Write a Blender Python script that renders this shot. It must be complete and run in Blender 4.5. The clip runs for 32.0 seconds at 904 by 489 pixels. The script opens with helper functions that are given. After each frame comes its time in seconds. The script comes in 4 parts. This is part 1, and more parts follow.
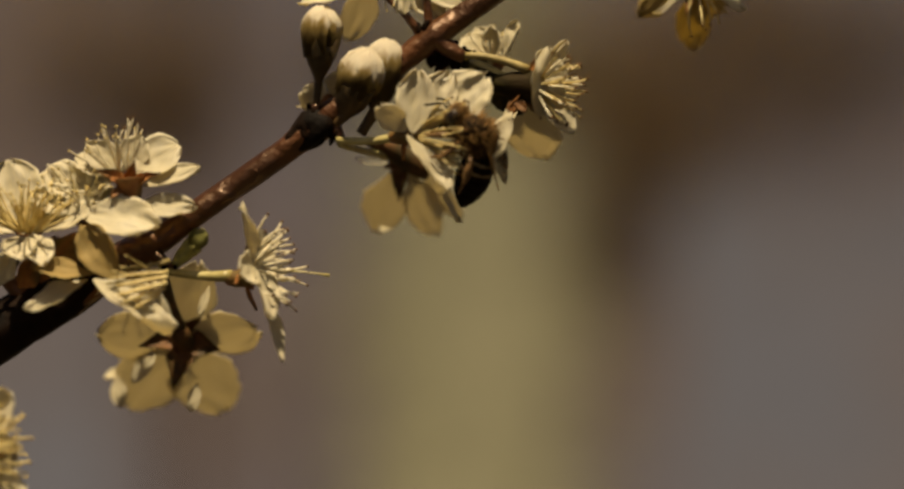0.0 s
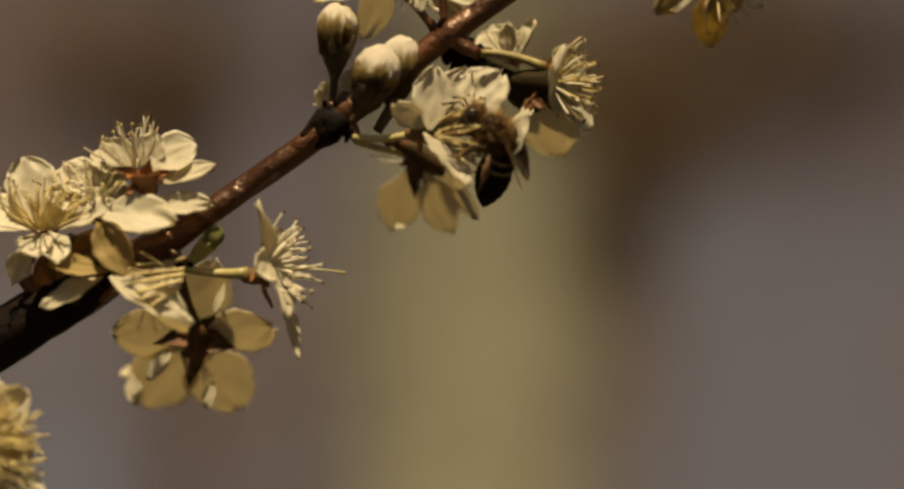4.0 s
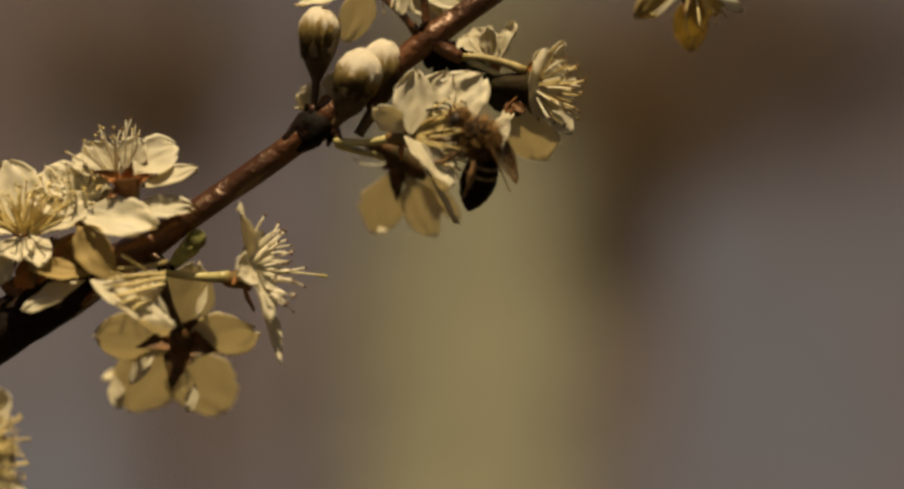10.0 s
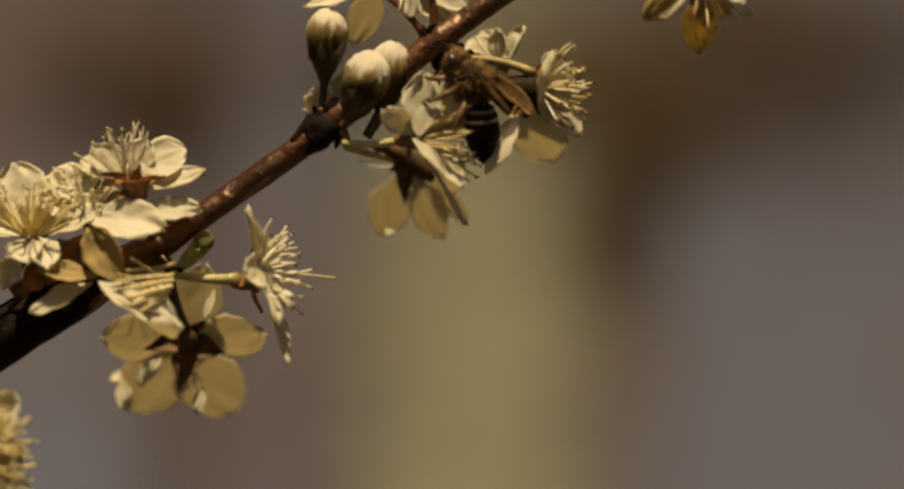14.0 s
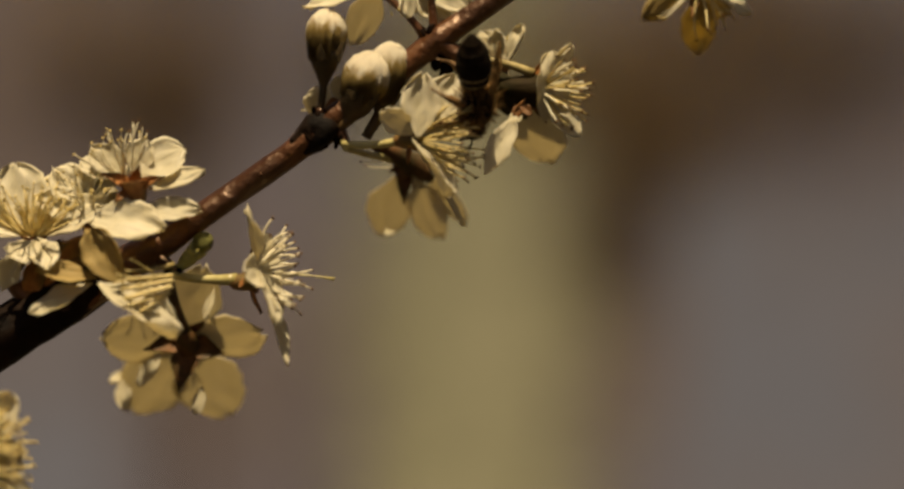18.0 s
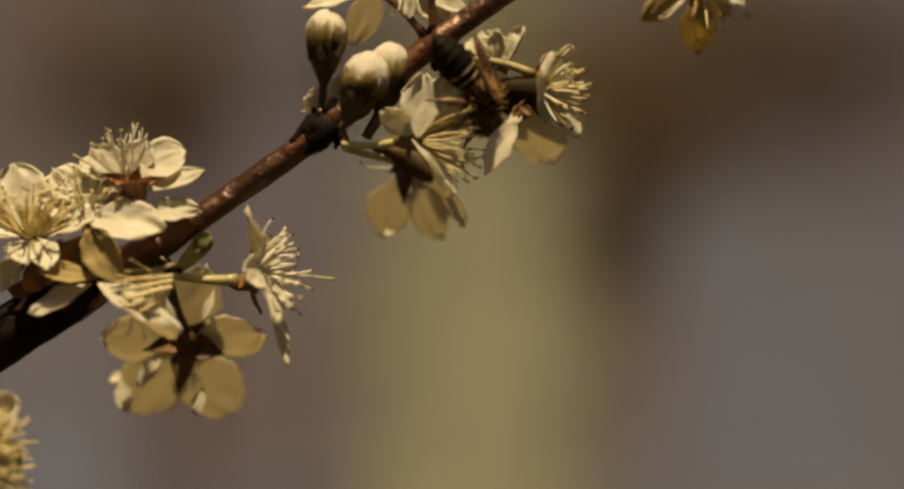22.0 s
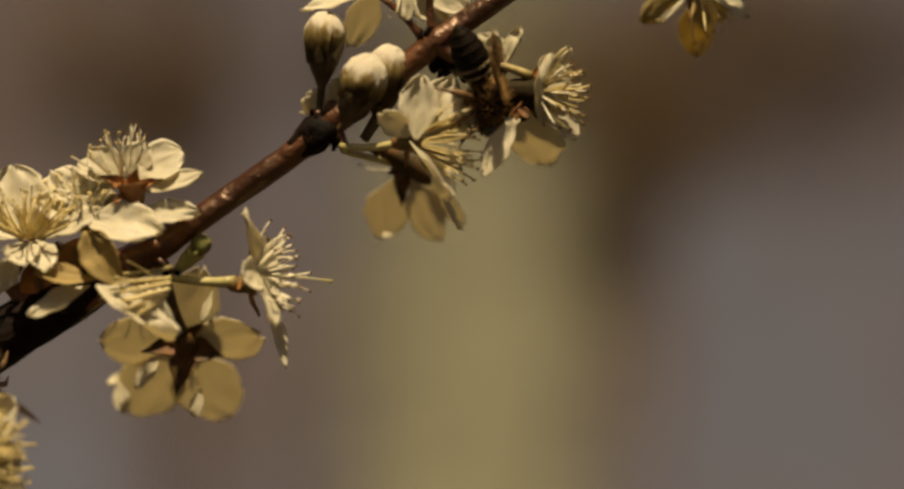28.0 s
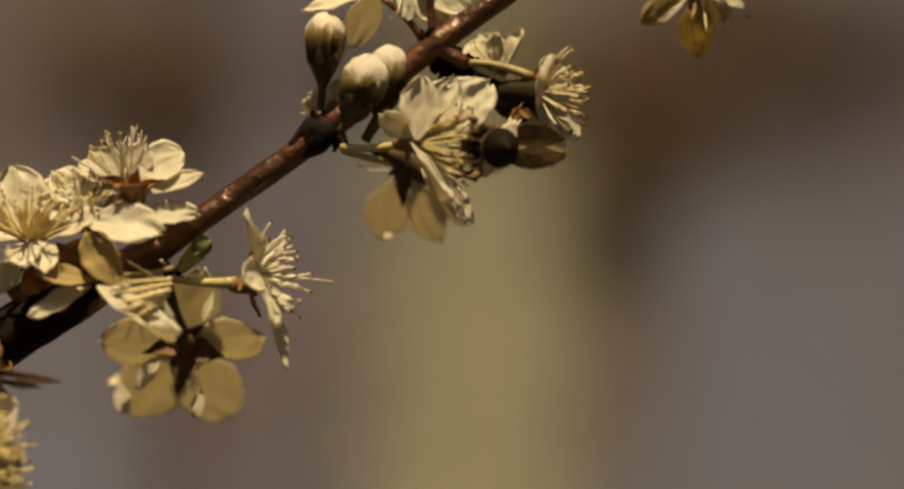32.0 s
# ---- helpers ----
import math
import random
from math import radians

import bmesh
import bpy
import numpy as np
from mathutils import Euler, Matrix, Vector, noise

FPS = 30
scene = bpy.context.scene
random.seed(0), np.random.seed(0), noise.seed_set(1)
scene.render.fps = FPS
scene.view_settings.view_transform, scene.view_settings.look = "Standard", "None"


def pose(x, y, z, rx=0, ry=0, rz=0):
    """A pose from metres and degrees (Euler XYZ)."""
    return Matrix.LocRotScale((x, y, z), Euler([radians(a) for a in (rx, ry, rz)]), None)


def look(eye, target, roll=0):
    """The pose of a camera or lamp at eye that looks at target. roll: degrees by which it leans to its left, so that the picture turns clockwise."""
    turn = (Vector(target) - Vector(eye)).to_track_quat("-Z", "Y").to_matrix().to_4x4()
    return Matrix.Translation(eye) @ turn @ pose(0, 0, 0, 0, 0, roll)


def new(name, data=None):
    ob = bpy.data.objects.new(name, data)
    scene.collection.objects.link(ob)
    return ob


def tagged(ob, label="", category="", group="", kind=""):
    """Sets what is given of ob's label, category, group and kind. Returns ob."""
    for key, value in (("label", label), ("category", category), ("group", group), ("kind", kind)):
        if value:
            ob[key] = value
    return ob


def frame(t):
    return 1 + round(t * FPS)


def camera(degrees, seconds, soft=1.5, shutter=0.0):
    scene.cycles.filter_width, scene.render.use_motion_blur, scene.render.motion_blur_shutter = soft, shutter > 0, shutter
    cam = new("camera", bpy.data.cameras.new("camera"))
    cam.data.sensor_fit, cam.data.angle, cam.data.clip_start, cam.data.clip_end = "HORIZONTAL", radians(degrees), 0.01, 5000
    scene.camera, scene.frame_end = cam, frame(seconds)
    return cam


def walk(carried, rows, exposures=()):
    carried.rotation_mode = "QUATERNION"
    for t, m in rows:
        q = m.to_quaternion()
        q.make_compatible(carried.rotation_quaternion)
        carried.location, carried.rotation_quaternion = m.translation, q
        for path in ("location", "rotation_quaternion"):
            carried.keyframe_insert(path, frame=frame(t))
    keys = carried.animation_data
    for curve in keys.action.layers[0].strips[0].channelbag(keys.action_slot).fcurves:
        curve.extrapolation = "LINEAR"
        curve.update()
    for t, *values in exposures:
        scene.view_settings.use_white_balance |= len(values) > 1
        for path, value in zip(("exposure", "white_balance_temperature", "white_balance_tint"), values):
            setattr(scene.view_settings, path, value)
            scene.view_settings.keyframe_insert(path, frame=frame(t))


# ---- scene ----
S, D, H = 0.075e-3, 0.3335, 1.5      # metres per unit of the drawing plane, eye to branch, height of the branch
cam = camera(20.0, 32.0, soft=2.9)
cam.data.dof.use_dof = True
cam.data.dof.focus_distance = D
cam.data.dof.aperture_fstop = 6.0
# seconds, drift of the swaying branch to the right and down, in units
SWAY = [
    (0, 0.0, 0.0), (0.5, -2.2, 1.2), (1, 2.0, -0.7), (1.5, 7.5, -0.2), (2, 7.1, -1.2), (2.5, 18.2, -1.9),
    (3, 14.8, -1.5), (3.5, 23.1, -5.4), (5.5, 29.9, 0.7), (6, 9.7, 0.0), (6.5, 8.7, 0.5), (7, -7.3, 0.2),
    (7.5, -4.4, -0.2), (8, 10.4, 0.5), (8.5, 2.0, 2.7), (9, 11.7, 2.7), (9.5, 2.5, 3.2), (10, -4.2, 1.7),
    (10.5, 13.6, 2.1), (11, 12.3, 1.7), (11.5, 16.5, 2.0), (12, 16.5, 1.4), (12.5, 7.0, 2.4), (13, 18.7, 3.2),
    (13.5, 10.2, 3.7), (14, 9.5, 5.1), (14.5, 18.4, 4.8), (16.5, 8.7, 3.6), (17, 11.2, 4.1), (17.5, 11.4, 4.4),
    (18, 8.3, 6.1), (18.5, 9.4, 6.5), (19, 10.7, 5.6), (19.5, 14.5, 7.3), (20, 19.9, 6.0), (20.5, 14.0, 6.3),
    (21, 7.1, 6.3), (21.5, 11.0, 5.5), (22, 8.2, 6.8), (22.5, 5.1, 7.7), (23, 8.0, 8.3), (23.5, 10.0, 11.7),
    (24, 5.3, 9.7), (24.5, 2.5, 11.4), (25, 5.1, 8.5), (25.5, 2.0, 8.2), (27.5, 8.0, 9.9), (28, 4.9, 10.2),
    (28.5, 9.0, 11.9), (29, 2.5, 8.3), (29.5, 2.4, 10.2), (30, -0.8, 11.6), (30.5, 0.2, 9.9), (31, 2.5, 11.4),
    (31.5, 4.1, 12.1), (32, 6.5, 11.6),
]


def drift(t):
    for (t0, x0, y0), (t1, x1, y1) in zip(SWAY, SWAY[1:]):
        if t <= t1:
            k = max(0.0, (t - t0) / (t1 - t0))
            return x0 + k * (x1 - x0), y0 + k * (y1 - y0)
    return SWAY[-1][1:]


def sway(t, gain=1.0):
    """The branch's way from its first place, in metres."""
    x, y = drift(t)
    return Vector((x, 0, -y)) * S * gain


EXPOSURE = 0.34
walk(cam, [(0, pose(0, -D, H, 90, 0, 0)), (32, pose(0, -D, H, 90, 0, 0))], [(t, EXPOSURE + more, 9900, 11) for t, more in ((0, 0), (13, 0.01), (19, 0.07), (25, 0.05), (32, 0.10))])

# ---- light: high sun over the camera's shoulder, thin spring sky ----
SUN = Vector((-0.04, -0.27, 1.0)).normalized()
world = bpy.data.worlds.new("sky")
scene.world = world
world.use_nodes = True
wn = world.node_tree.nodes
sky = wn.new("ShaderNodeTexSky")
sky.sky_type, sky.sun_disc = "NISHITA", False
sky.air_density, sky.dust_density, sky.ozone_density = 0.3, 1.6, 0.0
sky.sun_elevation, sky.sun_rotation = math.asin(SUN.z), math.atan2(SUN.x, SUN.y)
world.node_tree.links.new(sky.outputs[0], wn["Background"].inputs[0])
wn["Background"].inputs[1].default_value = 0.05
sun_data = bpy.data.lights.new("sun", "SUN")
sun_data.energy, sun_data.angle, sun_data.color = 5.0, radians(0.53), (1.0, 0.94, 0.82)
sun = new("sun", sun_data)
sun.matrix_world = look(SUN * 20, (0, 0, 0))


# ---- materials ----
def material(name, dark, light, rough=0.6, scale=400.0, bump=0.0, bump_scale=1200.0, spec=0.3, through_light=0.0, through_colour=None,
             alpha=1.0, stretch=(1, 1, 1), big=None, coords="Object", detail=4.0):
    m = bpy.data.materials.new(name)
    m.use_nodes = True
    n, link = m.node_tree.nodes, m.node_tree.links.new
    b, out = n["Principled BSDF"], n["Material Output"]
    tc, mp = n.new("ShaderNodeTexCoord"), n.new("ShaderNodeMapping")
    mp.inputs["Scale"].default_value = stretch
    link(tc.outputs[coords], mp.inputs[0])
    ns = n.new("ShaderNodeTexNoise")
    ns.inputs["Scale"].default_value, ns.inputs["Detail"].default_value = scale, detail
    link(mp.outputs[0], ns.inputs["Vector"])
    ramp = n.new("ShaderNodeValToRGB")
    ramp.color_ramp.elements[0].color, ramp.color_ramp.elements[1].color = (*dark, 1), (*light, 1)
    ramp.color_ramp.elements[0].position, ramp.color_ramp.elements[1].position = 0.32, 0.68
    link(ns.outputs["Fac"], ramp.inputs[0])
    colour = ramp.outputs[0]
    if big:
        nb, rb, mx = n.new("ShaderNodeTexNoise"), n.new("ShaderNodeValToRGB"), n.new("ShaderNodeMix")
        nb.inputs["Scale"].default_value = big[0]
        link(tc.outputs[coords], nb.inputs["Vector"])
        rb.color_ramp.elements[0].position, rb.color_ramp.elements[1].position = 0.4, 0.62
        link(nb.outputs["Fac"], rb.inputs[0])
        mx.data_type = "RGBA"
        link(rb.outputs[0], mx.inputs["Factor"])
        link(colour, mx.inputs["A"])
        mx.inputs["B"].default_value = (*big[1], 1)
        colour = mx.outputs["Result"]
    info, hsv, rng = n.new("ShaderNodeObjectInfo"), n.new("ShaderNodeHueSaturation"), n.new("ShaderNodeMapRange")
    rng.inputs["To Min"].default_value, rng.inputs["To Max"].default_value = 0.88, 1.08
    link(info.outputs["Random"], rng.inputs["Value"])
    link(rng.outputs[0], hsv.inputs["Value"])
    link(colour, hsv.inputs["Color"])
    link(hsv.outputs[0], b.inputs["Base Color"])
    b.inputs["Roughness"].default_value, b.inputs["Specular IOR Level"].default_value = rough, spec
    if bump:
        nm, bp = n.new("ShaderNodeTexNoise"), n.new("ShaderNodeBump")
        nm.inputs["Scale"].default_value, nm.inputs["Detail"].default_value = bump_scale, 5.0
        link(mp.outputs[0], nm.inputs["Vector"])
        link(nm.outputs["Fac"], bp.inputs["Height"])
        bp.inputs["Strength"].default_value, bp.inputs["Distance"].default_value = bump, 0.4 / bump_scale
        link(bp.outputs[0], b.inputs["Normal"])
    shader = b.outputs[0]
    if through_light:
        tl, ms = n.new("ShaderNodeBsdfTranslucent"), n.new("ShaderNodeMixShader")
        tl.inputs["Color"].default_value = (*(through_colour or light), 1)
        ms.inputs[0].default_value = through_light
        link(shader, ms.inputs[1]), link(tl.outputs[0], ms.inputs[2])
        shader = ms.outputs[0]
    if alpha < 1:
        tr, ma = n.new("ShaderNodeBsdfTransparent"), n.new("ShaderNodeMixShader")
        ma.inputs[0].default_value = alpha
        link(tr.outputs[0], ma.inputs[1]), link(shader, ma.inputs[2])
        shader = ma.outputs[0]
    link(shader, out.inputs["Surface"])
    return m


M_PETAL = material("petal_skin", (0.72, 0.675, 0.485), (0.85, 0.82, 0.675), 0.48, 520, 0.6, 1000, 0.35, 0.56, (0.69, 0.605, 0.41), stretch=(1, 0.25, 1))
# ochre copy of petal_skin with shade and transmitted light put into the colour
M_PETAL_SHADED = material("shaded_ochre_petal", (0.36, 0.26, 0.10), (0.56, 0.44, 0.21), 0.6, 420, 0.6, 1100, 0.2, 0.45, (0.64, 0.49, 0.19), stretch=(1, 0.25, 1), big=(90, (0.46, 0.34, 0.14)))
M_FILAMENT = material("filament", (0.70, 0.65, 0.46), (0.84, 0.80, 0.64), 0.45, 900, 0, 1, 0.35, 0.25, (0.7, 0.55, 0.2))
M_FILAMENT_GOLD = material("golden_filament", (0.64, 0.51, 0.21), (0.82, 0.71, 0.39), 0.45, 900, 0, 1, 0.35, 0.25, (0.7, 0.5, 0.12))
M_ANTHER = material("anther_yellow", (0.34, 0.25, 0.09), (0.58, 0.47, 0.22), 0.7, 2500, 0.4, 4000, 0.2)
M_ANTHER_DARK = material("anther_brown", (0.06, 0.03, 0.012), (0.16, 0.08, 0.03), 0.7, 2500, 0.4, 4000, 0.2)
M_CALYX = material("calyx", (0.19, 0.070, 0.024), (0.42, 0.18, 0.060), 0.5, 500, 0.4, 1500, 0.3, big=(220, (0.11, 0.070, 0.024)))
M_STALK = material("green_stalk", (0.30, 0.25, 0.09), (0.48, 0.43, 0.20), 0.4, 400, 0.2, 1200, 0.45)
M_GREEN = material("green_bud", (0.17, 0.17, 0.050), (0.34, 0.33, 0.115), 0.45, 350, 0.3, 1200, 0.4)
M_BARK = material("young_bark", (0.026, 0.0085, 0.003), (0.18, 0.064, 0.022), 0.36, 260, 0.75, 240, 0.75, stretch=(1, 1, 1), big=(60, (0.040, 0.014, 0.0055)))
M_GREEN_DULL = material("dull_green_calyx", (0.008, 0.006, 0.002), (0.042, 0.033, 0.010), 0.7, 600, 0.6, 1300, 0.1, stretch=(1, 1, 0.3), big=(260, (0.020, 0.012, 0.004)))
# near-black bark: the node's colour, and painted shade on the branch foot
M_NODE_SHADE_BARK = material("node_and_shaded_bark", (0.003, 0.0016, 0.0009), (0.015, 0.0065, 0.0028), 0.7, 260, 0.6, 600, 0.08)
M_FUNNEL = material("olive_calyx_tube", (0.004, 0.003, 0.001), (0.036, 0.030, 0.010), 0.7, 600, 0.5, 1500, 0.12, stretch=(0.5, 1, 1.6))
M_STAR = material("dark_calyx", (0.055, 0.023, 0.008), (0.20, 0.085, 0.029), 0.6, 500, 0.4, 1500, 0.25, big=(220, (0.045, 0.030, 0.010)))
M_SCALE = material("bud_scale", (0.003, 0.0014, 0.0008), (0.009, 0.004, 0.002), 0.8, 600, 0.5, 1200, 0.04)
M_CHITIN = material("dark_chitin", (0.005, 0.003, 0.002), (0.013, 0.008, 0.004), 0.6, 900, 0.3, 2500, 0.06)
M_BAND = material("abdomen_hair_band", (0.004, 0.003, 0.002), (0.012, 0.007, 0.0035), 0.75, 1500, 0.6, 4000, 0.05)
M_BAND_PALE = material("pale_hair_band", (0.12, 0.085, 0.045), (0.30, 0.23, 0.13), 0.8, 1500, 0.6, 4000, 0.2)
M_TAN = material("tan_stalk", (0.17, 0.13, 0.05), (0.35, 0.28, 0.12), 0.5, 500, 0.3, 1500, 0.3)
M_FUR = material("brown_fur", (0.035, 0.018, 0.006), (0.46, 0.25, 0.085), 0.7, 900, 0, 1, 0.25, 0.2, (0.4, 0.22, 0.07))
M_LEG = material("brown_leg", (0.055, 0.028, 0.011), (0.20, 0.11, 0.045), 0.45, 900, 0.3, 2500, 0.3)
M_BARK.node_tree.nodes["Principled BSDF"].inputs["Specular Tint"].default_value = (1.0, 0.72, 0.55, 1)
M_BUD_CALYX = material("bud_calyx", (0.022, 0.015, 0.005), (0.080, 0.052, 0.018), 0.5, 380, 0.4, 1300, 0.3, big=(160, (0.075, 0.040, 0.015)))
M_WING = material("wing_membrane", (0.17, 0.095, 0.040), (0.34, 0.20, 0.090), 0.35, 500, 0.3, 1500, 0.3, 0.35, (0.42, 0.26, 0.11), alpha=0.6)
M_WING_DARK = material("dark_wing_membrane", (0.06, 0.032, 0.020), (0.13, 0.072, 0.045), 0.4, 500, 0.3, 1500, 0.2, 0.3, (0.3, 0.18, 0.10), alpha=0.6)
M_EYE = material("compound_eye", (0.012, 0.008, 0.006), (0.03, 0.02, 0.014), 0.25, 2000, 0.3, 6000, 0.5)
M_OLD_BARK = material("old_bark", (0.030, 0.017, 0.010), (0.13, 0.078, 0.046), 0.85, 18, 0.9, 45, 0.15, stretch=(1, 1, 0.3), big=(4, (0.075, 0.05, 0.032)))
M_PATH = material("dry_grass_path", (0.105, 0.104, 0.074), (0.155, 0.152, 0.111), 0.95, 6, 0.7, 50, 0.1)
M_BRUSH = material("dead_leaves", (0.085, 0.053, 0.019), (0.18, 0.115, 0.043), 0.85, 30, 0.4, 80, 0.15)
M_SOIL = material("dark_soil", (0.022, 0.018, 0.012), (0.050, 0.040, 0.026), 0.95, 6, 0.6, 30, 0.1)
M_GRAVEL = material("grey_gravel", (0.050, 0.057, 0.080), (0.071, 0.081, 0.115), 0.95, 3, 0.6, 40, 0.1, big=(1.2, (0.066, 0.065, 0.082)))
M_EARTH = material("dry_bank", (0.048, 0.047, 0.063), (0.071, 0.073, 0.102), 0.95, 1.1, 0.6, 30, 0.1, big=(0.7, (0.062, 0.051, 0.054)))


def bud_petal_material(name, shift):
    """Cream at the crown of the bud, passing into ochre and brown-green towards its foot: natural tint plus painted
    shading.
    """
    m = material(name, (0.66, 0.62, 0.48), (0.80, 0.77, 0.65), 0.6, 700, 0.7, 900, 0.25, 0.2, (0.7, 0.5, 0.2), stretch=(1, 0.35, 1))
    n, link = m.node_tree.nodes, m.node_tree.links.new
    tc, sep, ns, mul, add, ramp = [n.new("ShaderNode" + k) for k in ("TexCoord", "SeparateXYZ", "TexNoise", "Math", "Math", "ValToRGB")]
    link(tc.outputs["Object"], sep.inputs[0])
    streak = n.new("ShaderNodeMapping")
    streak.inputs["Scale"].default_value = (1, 0.3, 1)
    link(tc.outputs["Object"], streak.inputs[0])
    link(streak.outputs[0], ns.inputs["Vector"])
    ns.inputs["Scale"].default_value, ns.inputs["Detail"].default_value = 620, 2.0
    mul.operation, mul.inputs[1].default_value = "MULTIPLY", 1 / (72 * S)
    link(sep.outputs["Y"], mul.inputs[0])
    add.operation = "ADD"
    link(mul.outputs[0], add.inputs[0])
    link(ns.outputs["Fac"], add.inputs[1])
    # pale top and dark foot: the bud's tint with overhead light painted in
    e = ramp.color_ramp.elements
    e[0].position, e[0].color = -0.10 + shift, (0.065, 0.043, 0.013, 1)
    e[1].position, e[1].color = 0.40 + shift, (0.84, 0.81, 0.70, 1)
    mid = e.new(0.20 + shift)
    mid.color = (0.40, 0.30, 0.12, 1)
    link(add.outputs[0], ramp.inputs[0])
    hue = next(k for k in n if k.bl_idname == "ShaderNodeHueSaturation")
    link(ramp.outputs[0], hue.inputs["Color"])
    return m


M_BUD_PETAL = bud_petal_material("bud_petal", 0.24)
M_BUD_PETAL_OCHRE = bud_petal_material("ochre_bud_petal", 0.27)


# ---- helpers for shapes ----
def at(u, v, d=0.0):
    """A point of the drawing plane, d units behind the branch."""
    k = 1 + d * S / D
    return Vector(((u - 784) * S * k, d * S, H - (v - 424) * S * k))


def way(right, up, near):
    return Vector((right, -near, up)).normalized()


def mesh_of(name, bm, mat, smooth=True):
    me = bpy.data.meshes.new(name)
    bmesh.ops.recalc_face_normals(bm, faces=bm.faces)
    bm.to_mesh(me)
    bm.free()
    me.materials.append(mat)
    if smooth:
        me.polygons.foreach_set("use_smooth", [True] * len(me.polygons))
    return me


def part(name, bm, mat, parent, label="", m=None, kind=""):
    ob = new(name, mesh_of(name, bm, mat))
    ob.parent = parent
    if m is not None:
        ob.matrix_basis = m
    return tagged(ob, label, kind=kind)


def thing(name, place, label, category, group=""):
    ob = new(name)
    ob.empty_display_size = 0.002
    ob.location = place
    return tagged(ob, label, category, group)


SWAYING = []      # what the wind moves with the branch: object, place at rest, gain


def swaying(ob):
    u = ob.location.x / S + 784
    SWAYING.append((ob, ob.location.copy(), 1.0 + 0.13 * max(0.0, (u - 500) / 700)))
    return ob


def side_axes(way_):
    a = Vector((0, 0, 1)) if abs(way_.z) < 0.9 else Vector((1, 0, 0))
    x = way_.cross(a).normalized()
    return x, way_.cross(x).normalized()


def tube(points, radii, seg=8, bm=None, rough=0.0, seed=0):
    """A swept round rod with closed ends."""
    bm = bm or bmesh.new()
    pts = [Vector(p) for p in points]
    rings, x_old = [], None
    for i, p in enumerate(pts):
        w = (pts[min(i + 1, len(pts) - 1)] - pts[max(i - 1, 0)]).normalized()
        if x_old is None:
            x, y = side_axes(w)
        else:
            x = (x_old - w * x_old.dot(w)).normalized()
            y = w.cross(x)
        x_old = x
        ring = []
        for k in range(seg):
            a = 2 * math.pi * k / seg
            off = x * math.cos(a) + y * math.sin(a)
            r = radii[i]
            if rough:
                r *= 1 + rough * noise.noise(off * 1.3 + Vector((i * 0.35 + seed, seed * 3.1, 0)))
            ring.append(bm.verts.new(p + off * r))
        rings.append(ring)
    for a, b in zip(rings, rings[1:]):
        for k in range(seg):
            bm.faces.new((a[k], a[(k + 1) % seg], b[(k + 1) % seg], b[k]))
    bm.faces.new(rings[0][::-1])
    bm.faces.new(rings[-1])
    return bm


def curve_points(p, q, sag, n=8):
    """n + 1 points from p to q, bowed by the vector sag."""
    return [p.lerp(q, i / n) + sag * (4 * (i / n) * (1 - i / n)) for i in range(n + 1)]


def lathe(profile, seg=14, bm=None, m=None, lumps=0.0, seed=0, squash=1.0):
    """Turned about z: profile of (radius, height)."""
    bm = bm or bmesh.new()
    rings = []
    for r, z in profile:
        ring = []
        for k in range(seg):
            a = 2 * math.pi * k / seg
            rr = r * (1 + lumps * noise.noise(Vector((math.cos(a) * 1.5 + seed, math.sin(a) * 1.5, z * 400))))
            v = Vector((rr * math.cos(a), rr * math.sin(a) * squash, z))
            ring.append(bm.verts.new(m @ v if m else v))
        rings.append(ring)
    for a, b in zip(rings, rings[1:]):
        for k in range(seg):
            bm.faces.new((a[k], a[(k + 1) % seg], b[(k + 1) % seg], b[k]))
    bm.faces.new(rings[0][::-1])
    bm.faces.new(rings[-1])
    return bm


def basis(y, z_hint):
    """Axes with y along the first vector and z near the second."""
    y = y.normalized()
    z = z_hint - y * y.dot(z_hint)
    if z.length < 1e-6:
        z = side_axes(y)[0]
    z.normalize()
    x = y.cross(z)
    return Matrix((x, y, z)).transposed().to_4x4()


